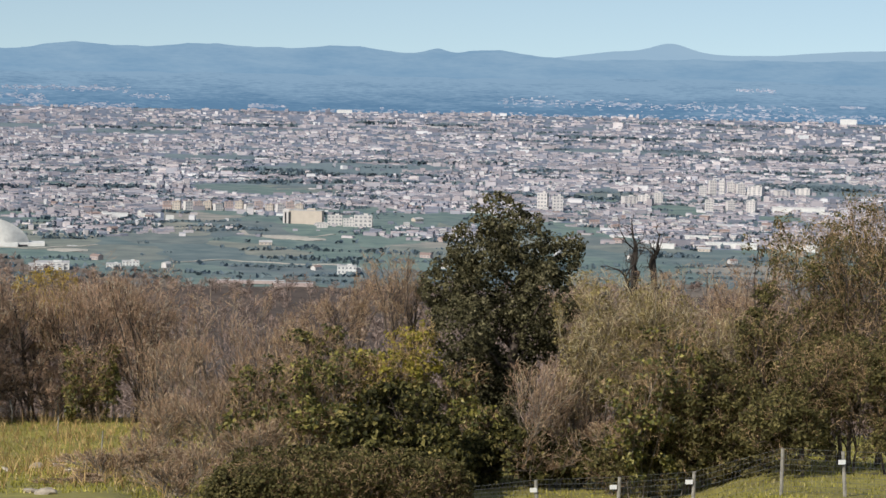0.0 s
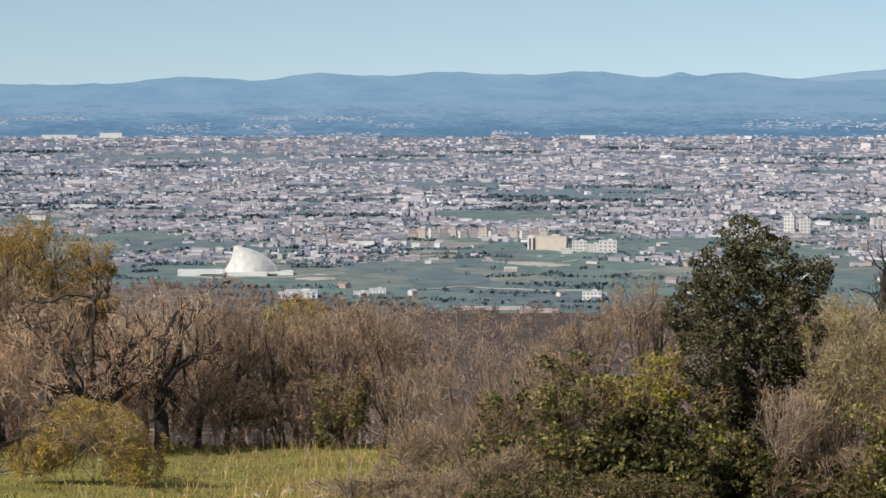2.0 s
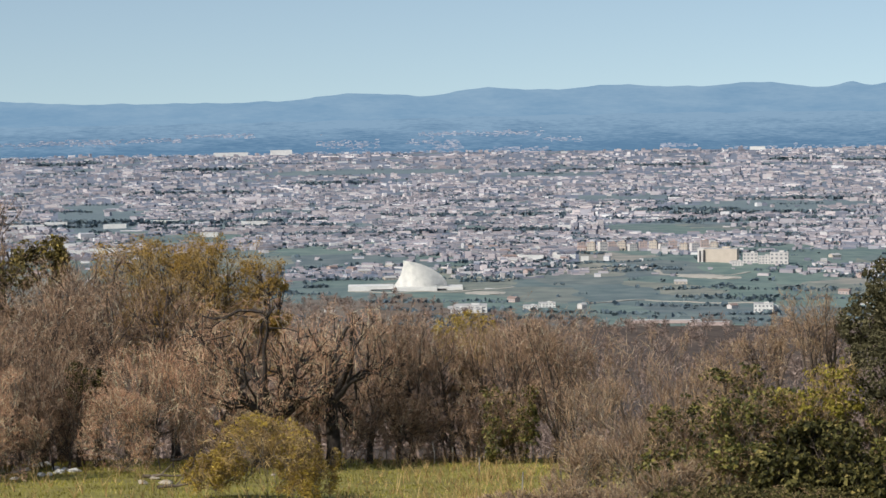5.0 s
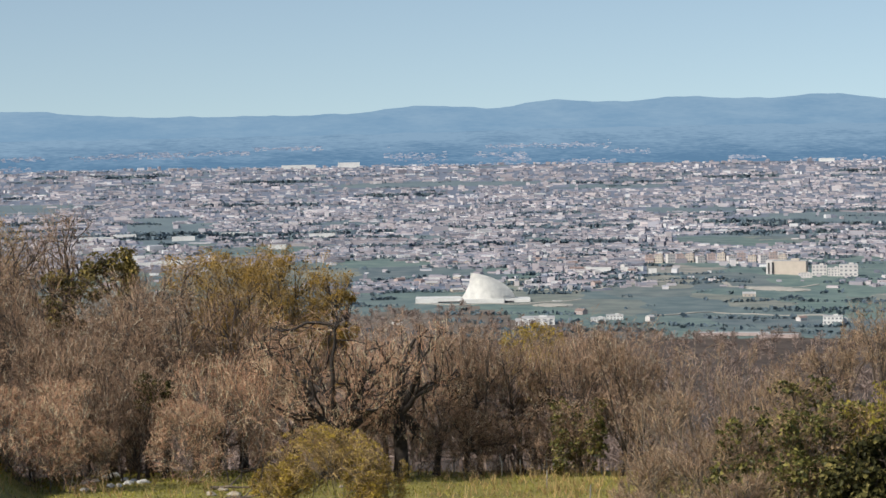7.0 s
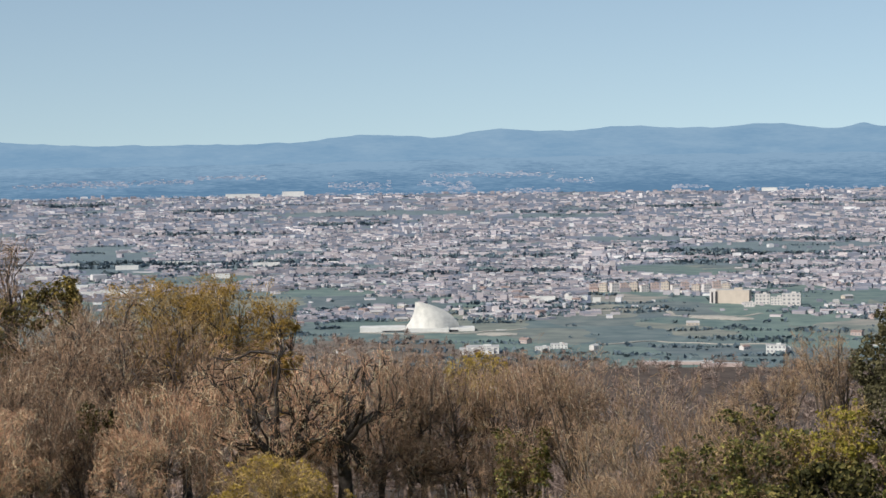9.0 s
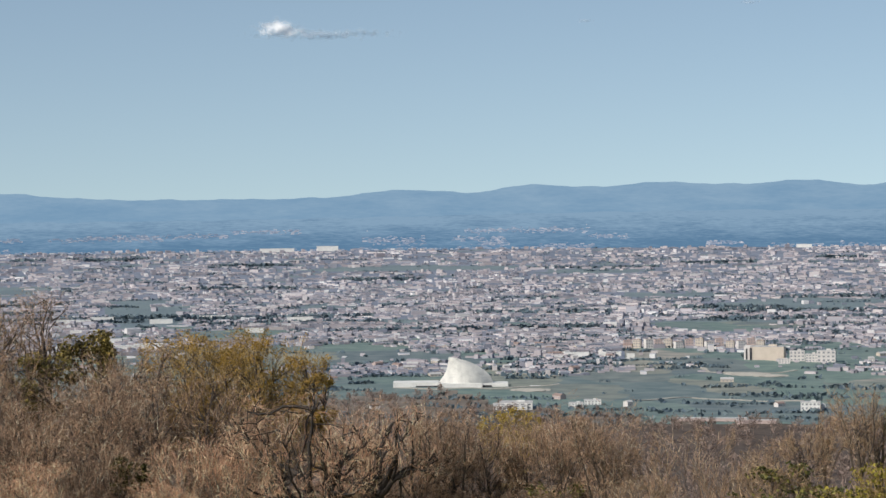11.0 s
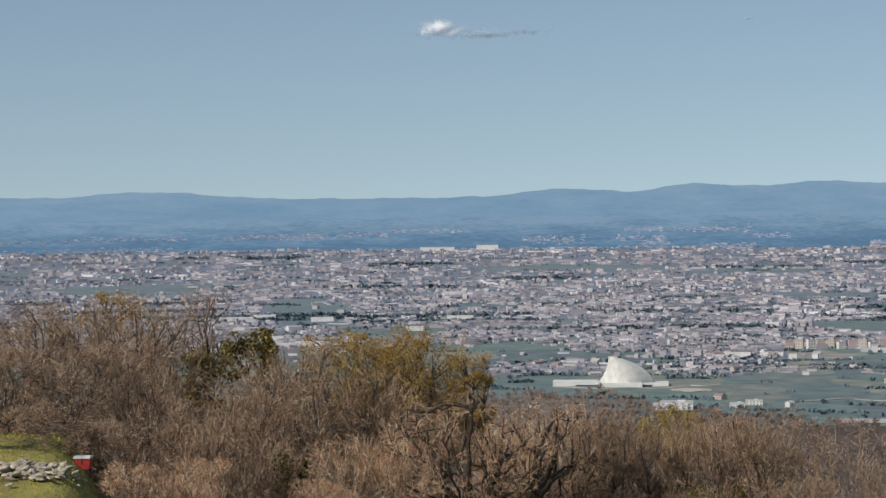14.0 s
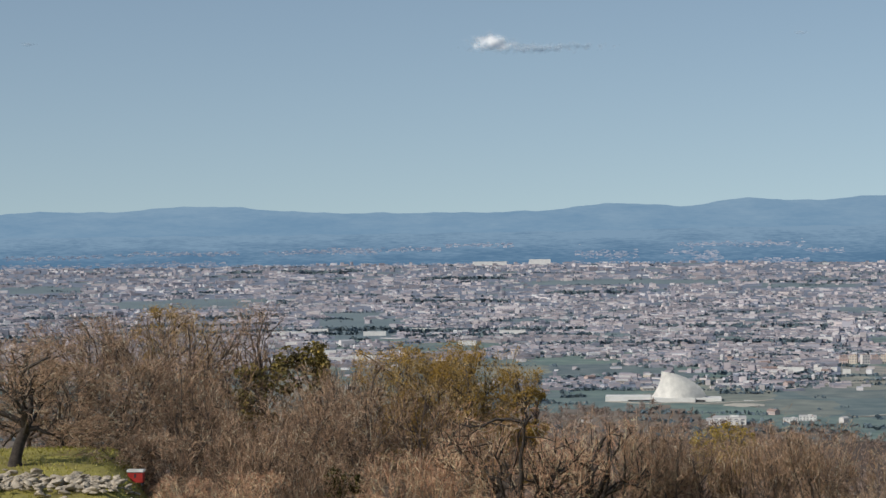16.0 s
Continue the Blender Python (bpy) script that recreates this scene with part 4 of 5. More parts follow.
# ---- the plain: landmarks ----
def white_sail():
    """A half-built sports hall: a white steel fin over a low ring of concrete."""
    u = 0.4382
    ob = thing("sail_hall", 29.0, 1688.2, float(ground(29.0, 1688.2)) - 0.6, "white fin-shaped steel lattice hall standing on a low concrete base", "sports hall", turn=-0.98)
    nz, ns = 26, 26
    z = np.linspace(9, 55, nz)
    up = (z - 9) / 46
    left = -47 + 19 * (1 - (1 - up) ** 2.2)
    right = -27 + 77 * np.clip(1 - up ** 1.8, 0, 1) ** 0.65
    s = np.linspace(0, 1, ns)
    xs = left[:, None] + (right - left)[:, None] * s[None]
    deep = 26 * np.sin(np.pi * s)[None] * np.sqrt(np.clip(1 - up, 0, 1))[:, None]
    zz = z[:, None] + 0 * s[None]
    def skin(sign, out=0.0):
        return np.stack([xs, sign * (deep + out), zz], axis=-1) * u
    i, j = np.meshgrid(np.arange(nz - 1), np.arange(ns - 1), indexing="ij")
    q = np.stack([i * ns + j, i * ns + j + 1, (i + 1) * ns + j + 1, (i + 1) * ns + j], axis=-1).reshape(-1, 4)
    part("shell", mesh("shell", *joined([(skin(-1).reshape(-1, 3), q), (skin(1).reshape(-1, 3), q[:, ::-1])]), SAIL, True), ob)
    front = skin(-1, 0.7)
    for k in range(2, ns - 1, 2):
        part("rib", mesh("rib", *tubes(front[None, :, k], np.full((1, nz), 0.13 * u), 4), SAIL), ob)
    for k in range(3, nz - 2, 3):
        part("cross_rib", mesh("cross_rib", *tubes(front[None, k], np.full((1, ns), 0.13 * u), 4), SAIL), ob)
    box("base_ring", (-8 * u, 0, 0), (78 * u, 58 * u, 10 * u), SAIL_BASE, ob)
    box("entrance_hall", (-86 * u, 4 * u, 2 * u), (80 * u, 40 * u, 10 * u), SAIL_BASE, ob)
    box("platform", (-80 * u, 0, 0), (100 * u, 60 * u, 2 * u), ROOF_GREY, ob)
    box("hall_opening", (-66 * u, -16.5 * u, 3 * u), (40 * u, 2 * u, 3 * u), DARK, ob)
    box("side_wing", (54 * u, 4 * u, 0), (46 * u, 44 * u, 9 * u), SAIL_BASE, ob)
    box("side_opening", (40 * u, -18.5 * u, 1 * u), (16 * u, 2 * u, 5 * u), DARK, ob)
    box("terrace_wing", (105 * u, 10 * u, 0), (60 * u, 30 * u, 2.5 * u), SAIL_BASE, ob)


white_sail()


def block(name, x, y, w, h, material, label, category, group, floors, cols, depth=0.55, turn=0.0, roof=ROOF_GREY, penthouse=True):
    """A flat-roofed building with a parapet, rows of windows and a roof cabin."""
    ob = thing(name, x, y, float(ground(x, y)) - 0.5, label, category, group, turn - math.degrees(math.atan2(x, y)))
    dp = max(w * depth, 3.0)
    box("wall", (0, 0, 0), (w, dp, h + 0.5), material, ob)
    box("roof", (0, 0, h + 0.5), (w * 1.02, dp * 1.02, 0.25), roof, ob)
    if penthouse:
        box("roof_cabin", (w * 0.15, 0, h + 0.75), (w * 0.25, dp * 0.4, h * 0.10 + 0.3), material, ob)
    wm = mesh("window", *box_arrays((0, 0, 0), (w / cols * 0.5, 0.16, h / max(floors, 1) * 0.45)), WINDOW)
    for i in range(floors):
        for k in range(cols):
            wo = part("window", wm, ob)
            wo.location = (-w / 2 + w * (k + 0.5) / cols, -dp / 2, 0.5 + h * (i + 0.3) / floors)
    return ob


for x, y, w, h in [(299, 1903, 29.0, 12.0)]:
    ob = block("institute_building", x, y, w, h, WALL_BEIGE, "large plain beige concrete building on the plain", "building", "", 0, 1, 0.5, -8)
    box("stair_tower", (-w * 0.60, 0, 0), (w * 0.20, w * 0.44, h * 1.08), WALL_WHITE, ob)
    box("glass_strip", (-w * 0.62, -w * 0.22, h * 0.1), (w * 0.05, w * 0.02, h * 0.8), DARK, ob)
    # Solid dark box put in for the shade strip between tower and wall.
    box("recess_shade", (-w * 0.49, -w * 0.05, 0), (w * 0.06, w * 0.45, h * 0.95), DARK, ob)
for x, y, w, h in [(323, 1895, 13.0, 9.0), (333, 1879, 10.9, 6.9), (345, 1877, 15.9, 9.9), (306, 1860, 9.8, 3.9)]:
    block("office_block", x, y, w, h, WALL_WHITE, "cream office block beside the beige building", "building", "office blocks", 3, 4)
for x, y, w, h in [(60, 1473, 22.2, 4.6), (50, 1468, 11.4, 2.3), (254, 1439, 12.9, 5.3), (262, 1443, 5.3, 3.0), (102, 1492, 10.1, 3.1), (115, 1512, 11.8, 3.5), (56, 1472, 22.9, 3.1), (352, 1881, 5.0, 8.9)]:
    block("white_building", x, y, w, h, SAIL_BASE, "low white flat-roofed building among green fields", "building", "white buildings on the plain", 2, 5, 0.7)
for i, (x, y, w, h) in enumerate([(560, 2069, 10.0, 17.8), (573, 2062, 10.0, 15.6), (823, 2316, 7.7, 16.6), (831, 2306, 6.4, 17.8), (848, 2325, 7.7, 14.1), (857, 2318, 9.0, 12.8), (871, 2306, 16.6, 10.2), (732, 2068, 8.0, 12.5), (755, 2069, 8.0, 11.4), (774, 2060, 9.1, 11.4), (803, 2291, 7.6, 11.3), (677, 2160, 14.1, 8.2), (693, 2157, 12.9, 9.4), (716, 2182, 8.3, 10.7), (894, 2286, 15.3, 7.6), (938, 2330, 16.9, 6.5)]):
    block("apartment_tower", x, y, w, h, WALL_WHITE, "pale apartment tower of a housing estate", "apartment building", "apartment towers", 5, 3, 0.7, (-16, 8, 20)[i % 3])
for i, (x, y, w, h) in enumerate([(191, 2070, 7.6, 6.5), (199, 2056, 7.5, 7.5), (209, 2050, 7.5, 8.6), (220, 2066, 7.5, 7.0), (229, 2062, 7.5, 8.1), (237, 2048, 7.5, 6.4), (248, 2055, 7.5, 7.5), (257, 2047, 7.5, 8.6), (265, 2040, 7.5, 6.9), (277, 2058, 7.5, 8.1), (286, 2047, 7.5, 6.4), (293, 2027, 7.4, 7.4), (306, 2050, 7.5, 8.6), (314, 2043, 7.5, 7.0)]):
    block("apartment_block", x, y, w, h, (WALL_PINK, WALL_BEIGE, WALL_WHITE)[i % 3], "cream and ochre apartment block at the city edge", "apartment building", "apartment blocks at the city edge", 3, 3, 0.7, (10, -12, 25)[i % 3], ROOF_TILE)
for x, y, w, h in [(177, 1349, 42.4, 1.4), (200, 1322, 24.3, 2.1)]:
    block("long_shed", x, y, w, h, WALL_PINK, "long low pinkish farm shed with a grey roof", "shed", "farm sheds", 0, 1, 0.12, 0, ROOF_GREY, False)
for i, (x, y, w, h) in enumerate([(-296, 2096, 29.7, 4.9), (-269, 2106, 27.5, 5.5), (-319, 2196, 23.0, 4.0), (-406, 2505, 39.5, 4.6), (-383, 2572, 27.0, 4.7), (-366, 2331, 30.6, 3.7), (-350, 2119, 22.3, 3.3), (-185, 2341, 19.5, 4.3), (-293, 4290, 67.0, 7.0), (-194, 4296, 42.4, 9.5), (734, 4217, 30, 6.5), (1672, 3940, 31.1, 10.0)]):
    block("warehouse", x, y, w, h, SAIL_BASE, "long low warehouse with a pale flat roof", "warehouse", "warehouses", 0, 1, 0.3, 0, SAIL_BASE, False)
for i, (x, y, w, h) in enumerate([(-307, 2518, 26.3, 4.6), (-255, 2577, 33.6, 4.7), (-146, 2512, 30.0, 5.9), (165, 1960, 20.4, 3.6), (180, 1920, 7.0, 6.0), (135, 1962, 22.5, 4.1), (820, 2050, 51.6, 5.2), (614, 1679, 41.8, 4.2), (661, 1649, 32.3, 4.6), (615, 1753, 28.9, 3.4), (554, 1673, 18.3, 3.7)]):
    block("warehouse", x, y, w, h, SAIL_BASE, "long low warehouse with a pale flat roof", "warehouse", "warehouses", 0, 1, 0.3, 0, SAIL_BASE, False)


def road(points):
    """A pale farm track that follows the land."""
    pts = np.array(points, dtype=float)
    s = np.linspace(0, len(pts) - 1, 60)
    x, y = np.interp(s, np.arange(len(pts)), pts[:, 0]), np.interp(s, np.arange(len(pts)), pts[:, 1])
    d = np.stack([np.gradient(x), np.gradient(y)], axis=1)
    d /= np.linalg.norm(d, axis=1, keepdims=True)
    side = np.stack([-d[:, 1], d[:, 0]], axis=1) * 2.2
    rows = []
    for k, drop in ((-1, 0.5), (-1, 0), (1, 0), (1, 0.5)):
        px, py = x + side[:, 0] * k, y + side[:, 1] * k
        rows.append(np.stack([px, py, ground(x, y) + 0.45 - drop], axis=1))
    v = np.stack(rows, axis=1).reshape(-1, 3)
    i, j = np.meshgrid(np.arange(59), np.arange(3), indexing="ij")
    f = np.stack([i * 4 + j, i * 4 + j + 1, i * 4 + j + 5, i * 4 + j + 4], axis=-1).reshape(-1, 4)
    tagged(new("road", mesh("road", v, f, EARTH)), "pale unpaved farm track across the fields", "road", kind="structure")


for points in [[(140, 1521), (189, 1560), (226, 1530), (263, 1515)], [(232, 1866), (232, 1796), (265, 1764), (306, 1801)], [(-26, 1673), (10, 1661), (49, 1662), (103, 1693)], [(58, 1813), (103, 1773), (176, 1853), (238, 1886)]]:
    road(points)
for x, y, w, h in [(260, 1765, 37.0, 1.9), (276, 1744, 27.5, 1.4), (78, 1643, 29.9, 1.3)]:
    bm = bmesh.new()
    bmesh.ops.create_icosphere(bm, subdivisions=3, radius=1.0)
    for v in bm.verts:
        v.co = Vector((v.co.x * w / 2, v.co.y * w * 0.4, v.co.z * h)) * (1 + 0.25 * noise.noise(v.co * 2.3))
    me = bpy.data.meshes.new("earth_mound")
    bm.to_mesh(me)
    bm.free()
    me.materials.append(EARTH)
    ob = new("earth_mound", me)
    ob.matrix_world = pose(x, y, float(ground(x, y)))
    tagged(ob, "low mound of pale bare earth on the fields", "earth mound", "earth mounds")


# ---- the city, too many houses to count ----
def scatter(rng, n, d0, d1):
    """Places on the plain, evenly over the view's rows."""
    q = rng.uniform(0, 1, n)
    d = 1 / (1 / d0 + (1 / d1 - 1 / d0) * q)
    a = np.radians(rng.uniform(-18.5, 26.5, n))
    return d * np.sin(a), d * np.cos(a), d


def city():
    rng = np.random.default_rng(31)
    x, y, d = scatter(rng, 60000, 1780, 4330)
    keep = rng.uniform(0, 1, len(x)) < town(x, y) * 0.78
    keep &= np.hypot(x - 29, y - 1688) > 75
    x, y, d = x[keep], y[keep], d[keep]
    n = len(x)
    zone = patchy(x, y, 260, 41)
    w = rng.uniform(2.6, 6.6, n) * (1 + 1.6 * (rng.uniform(0, 1, n) < 0.2)) * (0.75 + d / 8000)
    dp = rng.uniform(3.5, 8, n)
    h = (rng.uniform(1.3, 3.2, n) + np.clip(zone, 0, 1) * rng.uniform(0, 2.2, n)) * (0.75 + d / 9000)
    h = np.where(rng.uniform(0, 1, n) < 0.10, h * 1.7, h)
    flat = rng.uniform(0, 1, n) < 0.10
    h, w = np.where(flat, 1.8, h), np.where(flat, w * 2.2, w)
    turn = np.radians(patchy(x, y, 300, 42) * 12 + rng.normal(size=n) * 4) - np.arctan2(x, y)
    ca, sa = np.cos(turn), np.sin(turn)
    lx = np.array((-.5, .5, .5, -.5, -.5, .5))[None] * w[:, None]
    ly = np.array((-.5, -.5, .5, .5, 0, 0))[None] * dp[:, None]
    gx = x[:, None] + lx * ca[:, None] - ly * sa[:, None]
    gy = y[:, None] + lx * sa[:, None] + ly * ca[:, None]
    z0 = ground(x, y)[:, None] - 0.6
    ridge_h = np.where(flat | (rng.uniform(0, 1, n) < 0.5), 0.05, rng.uniform(0.5, 1.1, n))
    low = np.stack([gx[:, :4], gy[:, :4], z0 + 0 * gx[:, :4]], axis=-1)
    top = np.stack([gx[:, :4], gy[:, :4], z0 + h[:, None] + 0 * gx[:, :4]], axis=-1)
    cap = np.stack([gx[:, 4:], gy[:, 4:], z0 + (h + ridge_h)[:, None] + 0 * gx[:, 4:]], axis=-1)
    v = np.concatenate([low, top, cap], axis=1).reshape(-1, 3)
    o = (np.arange(n) * 10)[:, None, None]
    q = np.array([(0, 1, 5, 4), (1, 2, 6, 5), (2, 3, 7, 6), (3, 0, 4, 7), (4, 5, 9, 8), (6, 7, 8, 9), (5, 6, 9, 9), (7, 4, 8, 8)])
    q[6], q[7] = (5, 6, 9, 5), (7, 4, 8, 7)
    f4 = (o + q[None, :6]).reshape(-1, 4)
    t3 = (o + np.array([(5, 6, 9), (7, 4, 8)])[None]).reshape(-1, 3)
    f = np.concatenate([tris(f4), t3])
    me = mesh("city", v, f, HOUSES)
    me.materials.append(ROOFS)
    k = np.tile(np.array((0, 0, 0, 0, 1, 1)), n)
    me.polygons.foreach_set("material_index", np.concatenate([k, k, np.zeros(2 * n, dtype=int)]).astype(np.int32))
    tagged(new("city", me), "dense far city of pale, pink and grey houses", "city", kind="stuff")


city()


def house(name, w, dp, h, wall, roof, label):
    """A gabled house: walls, two roof slopes, windows and a chimney."""
    ob = thing(name, 0, 0, -400, label, "house", "houses on the plain")
    v = np.array([(a, b, c) for c in (0, h) for a, b in ((-w / 2, -dp / 2), (w / 2, -dp / 2), (w / 2, dp / 2), (-w / 2, dp / 2))] + [(-w / 2, 0, h + dp * .22), (w / 2, 0, h + dp * .22)])
    f = tris(np.array([(0, 1, 5, 4), (1, 2, 6, 5), (2, 3, 7, 6), (3, 0, 4, 7)]))
    part("wall", mesh("wall", v, np.concatenate([f, np.array([(5, 6, 9), (7, 4, 8)])]), wall), ob)
    e = 0.25
    for s in (-1, 1):
        rv = np.array([(-w / 2 - e, s * (dp / 2 + e), h - .1), (w / 2 + e, s * (dp / 2 + e), h - .1), (w / 2 + e, 0, h + dp * .22 + .05), (-w / 2 - e, 0, h + dp * .22 + .05)])
        rv = np.concatenate([rv, rv + np.array((0, 0, .18))])
        part("roof_slope", mesh("roof_slope", rv, np.array([(0, 3, 2, 1), (4, 5, 6, 7), (0, 1, 5, 4), (1, 2, 6, 5), (2, 3, 7, 6), (3, 0, 4, 7)]), roof), ob)
    for k in (-.3, 0, .3):
        box("window", (w * k, -dp / 2, h * .35), (w * .13, .14, h * .35), WINDOW, ob)
    box("chimney", (w * .25, dp * .12, h), (.5, .5, dp * .3), wall, ob)
    return ob


def near_houses():
    rng = np.random.default_rng(91)
    kinds = [house("house", 6.5, 4.5, 2.6, WALL_WHITE, ROOF_TILE, "small white house with a tiled gable roof"), house("house", 8.5, 5, 3.2, WALL_PINK, ROOF_TILE, "pink plastered house with a tiled roof"),
             house("house", 10, 5.5, 2.4, WALL_BEIGE, ROOF_GREY, "long beige farmhouse with a grey roof"), house("house", 5, 4.5, 3.6, WALL_WHITE, ROOF_GREY, "tall narrow white house with a grey roof")]
    x, y, d = scatter(rng, 16000, 1480, 2140)
    keep = (rng.uniform(0, 1, len(x)) < np.maximum(town(x, y), 0.02) * 0.30) & (np.hypot(x - 29, y - 1688 + 15) > 70)
    x, y = x[keep][:170], y[keep][:170]
    for i in range(len(x)):
        m = pose(x[i], y[i], float(ground(x[i], y[i])) - 0.3, 0, 0, rng.normal() * 35)
        if i < 4:
            kinds[i].matrix_world = m
        else:
            copy_thing(kinds[i % 4], m)


near_houses()


def plain_trees():
    """Hedges, gardens and copses between the houses."""
    rng = np.random.default_rng(51)
    x, y, d = scatter(rng, 30000, 1330, 4350)
    keep = rng.uniform(0, 1, len(x)) < np.where(town(x, y) > 0.15, 0.20 + 0.34 * np.clip(patchy(x, y, 180, 52), 0, 1), 0.008 + 0.10 * np.clip(patchy(x, y, 90, 53) - 0.7, 0, 1))
    keep &= np.hypot(x - 29, y - 1688 + 20) > 60
    x, y = x[keep], y[keep]
    rx, ry, rd = scatter(rng, 750, 1330, 4300)
    sparse = (town(rx, ry) > 0.1) | (rng.uniform(0, 1, 750) < 0.3)
    rx, ry = rx[sparse], ry[sparse]
    rl, ra = rng.uniform(15, 110, len(rx)), rng.normal(size=len(rx)) * 0.25 - np.arctan2(rx, ry)
    s = np.linspace(-.5, .5, 20)[None] * rl[:, None]
    x = np.concatenate([x, (rx[:, None] + s * np.cos(ra)[:, None]).ravel()])
    y = np.concatenate([y, (ry[:, None] + s * np.sin(ra)[:, None]).ravel()])
    bx, by, bd = scatter(rng, 46, 2250, 4200)
    bl, ba = rng.uniform(80, 330, 46), rng.normal(size=46) * 0.10 - np.arctan2(bx, by)
    s = np.linspace(-.5, .5, 70)[None] * bl[:, None]
    x = np.concatenate([x, (bx[:, None] + s * np.cos(ba)[:, None]).ravel()])
    y = np.concatenate([y, (by[:, None] + s * np.sin(ba)[:, None]).ravel()])
    away = np.hypot(x - 29, y - 1688 + 20) > 60
    belt = (np.arange(len(x)) >= len(x) - 46 * 70)[away]
    x, y = x[away], y[away]
    n, k = len(x), 4
    hgt = rng.uniform(1.0, 2.6, n) + 1.6 * belt
    c = np.stack([x, y, ground(x, y) + hgt * 0.35], axis=1)
    u = unit(rng.normal(size=(n, k, 3)))
    u[..., 2] = np.abs(u[..., 2]) * 0.7
    wide = (hgt * rng.uniform(1.0, 2.4, n))[:, None, None]
    a = c[:, None] + u * wide * np.array((1, 0.7, 0.35))
    p = a.reshape(-1, 3)
    v, f = leaves(rng, p, np.repeat(hgt * 1.9, k), 0.8)
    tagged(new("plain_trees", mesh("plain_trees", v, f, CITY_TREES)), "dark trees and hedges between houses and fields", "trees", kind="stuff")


plain_trees()


# first and last bearing, slope of sight and its spread, of each strip of suburb
STRIPS = [(-9.8, -6.9, -0.0162, 0.001), (-5.2, -3.3, -0.0135, 0.0008), (-1.7, -0.3, -0.0182, 0.0021), (1.0, 4.3, -0.0139, 0.001), (4.3, 5.3, -0.017, 0.0008), (1.6, 2.0, -0.0197, 0.0013), (1.4, 2.2, -0.0202, 0.001), (3.0, 4.4, -0.0214, 0.001), (7.4, 8.3, -0.0205, 0.0008), (13.9, 17.6, -0.0163, 0.0018), (17.1, 22.2, -0.0167, 0.0016), (20.1, 21.1, -0.0087, 0.0008), (22.8, 23.4, -0.0153, 0.0005), (19.3, 23.9, -0.0197, 0.001), (-16.6, -14.0, -0.0174, 0.001), (-13.7, -10.5, -0.0163, 0.001), (-8.9, -5.2, -0.0154, 0.001), (-0.9, 0.0, -0.0191, 0.0021), (0.7, 2.1, -0.0178, 0.0016), (-16.6, -14.5, -0.0219, 0.0013), (-13.8, -10.8, -0.0211, 0.001), (-18, -11, -0.0215, 0.0011), (-11, -4, -0.0222, 0.0006), (9, 17, -0.0219, 0.0009), (17, 26, -0.0216, 0.001), (-4, 4, -0.0221, 0.0005)]


def rise_houses():
    """Strips of suburb on the wooded rise behind the city."""
    rng = np.random.default_rng(61)
    pieces = []
    for a0, a1, slope, spread in STRIPS:
        for k in range(int(14 + min((a1 - a0) * 40, 150))):
            q = rng.uniform(a0, a1)
            el = slope + rng.normal() * spread * 0.55 - 0.0003
            crest = float(bumps(q, -0.0085, RISE_CREST))
            d = 4310 + 290 * np.clip((el + 0.0235) / (crest + 0.0235), 0, 1) - 4
            w, h = rng.uniform(2.5, 9), rng.uniform(0.9, 2.4) * (1.8 if rng.uniform() < 0.1 else 1)
            t = math.radians(q)
            pieces.append(box_arrays((d * math.sin(t), d * math.cos(t), EYE_Z + el * d - h / 2), (w, 5, h), -q))
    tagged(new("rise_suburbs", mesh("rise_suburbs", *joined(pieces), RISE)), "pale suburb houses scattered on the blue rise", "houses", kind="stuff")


rise_houses()


# ---- clouds ----
def cloud(x, y, z, w, h, colour, most, label):
    """A billow of thin vapour: a rounded bank, uneven like a heap of puffs."""
    ob = thing("cloud", x, y, z, label, "cloud", "small clouds", -math.degrees(math.atan2(x, y)))
    u, v = np.meshgrid(np.linspace(-1, 1, 33), np.linspace(-1, 1, 17))
    puff = np.sin(u * 9 + 1) * np.cos(v * 5 + u * 3) * 0.15
    deep = -np.sqrt(np.clip(1.05 - (u ** 2 + v ** 2) / 2, 0.02, 1)) * (1 + puff) * h
    p = np.stack([u * w, deep, v * h], axis=-1).reshape(-1, 3)
    i, j = np.meshgrid(np.arange(16), np.arange(32), indexing="ij")
    f = np.stack([i * 33 + j, i * 33 + j + 1, (i + 1) * 33 + j + 1, (i + 1) * 33 + j], axis=-1).reshape(-1, 4)
    part("vapour", mesh("vapour", p, f, vapour("cloud_vapour", colour, w, h, most), True), ob)["kind"] = "stuff"


cloud(-294, 4490, 357, 70, 27, (0.84, 0.84, 0.84), 0.8, "small bright white cloud low in the sky")
cloud(-208, 4497, 344, 215, 17, (0.36, 0.42, 0.48), 0.5, "thin grey wisp trailing beside the white cloud")
cloud(334, 4488, 367, 24, 6, (0.36, 0.41, 0.46), 0.3, "tiny faint grey wisp of cloud")
cloud(668, 4450, 398, 32, 6, (0.36, 0.41, 0.46), 0.3, "tiny faint grey wisp of cloud")
cloud(-1228, 4329, 356, 26, 6, (0.36, 0.41, 0.46), 0.3, "tiny faint grey wisp of cloud")


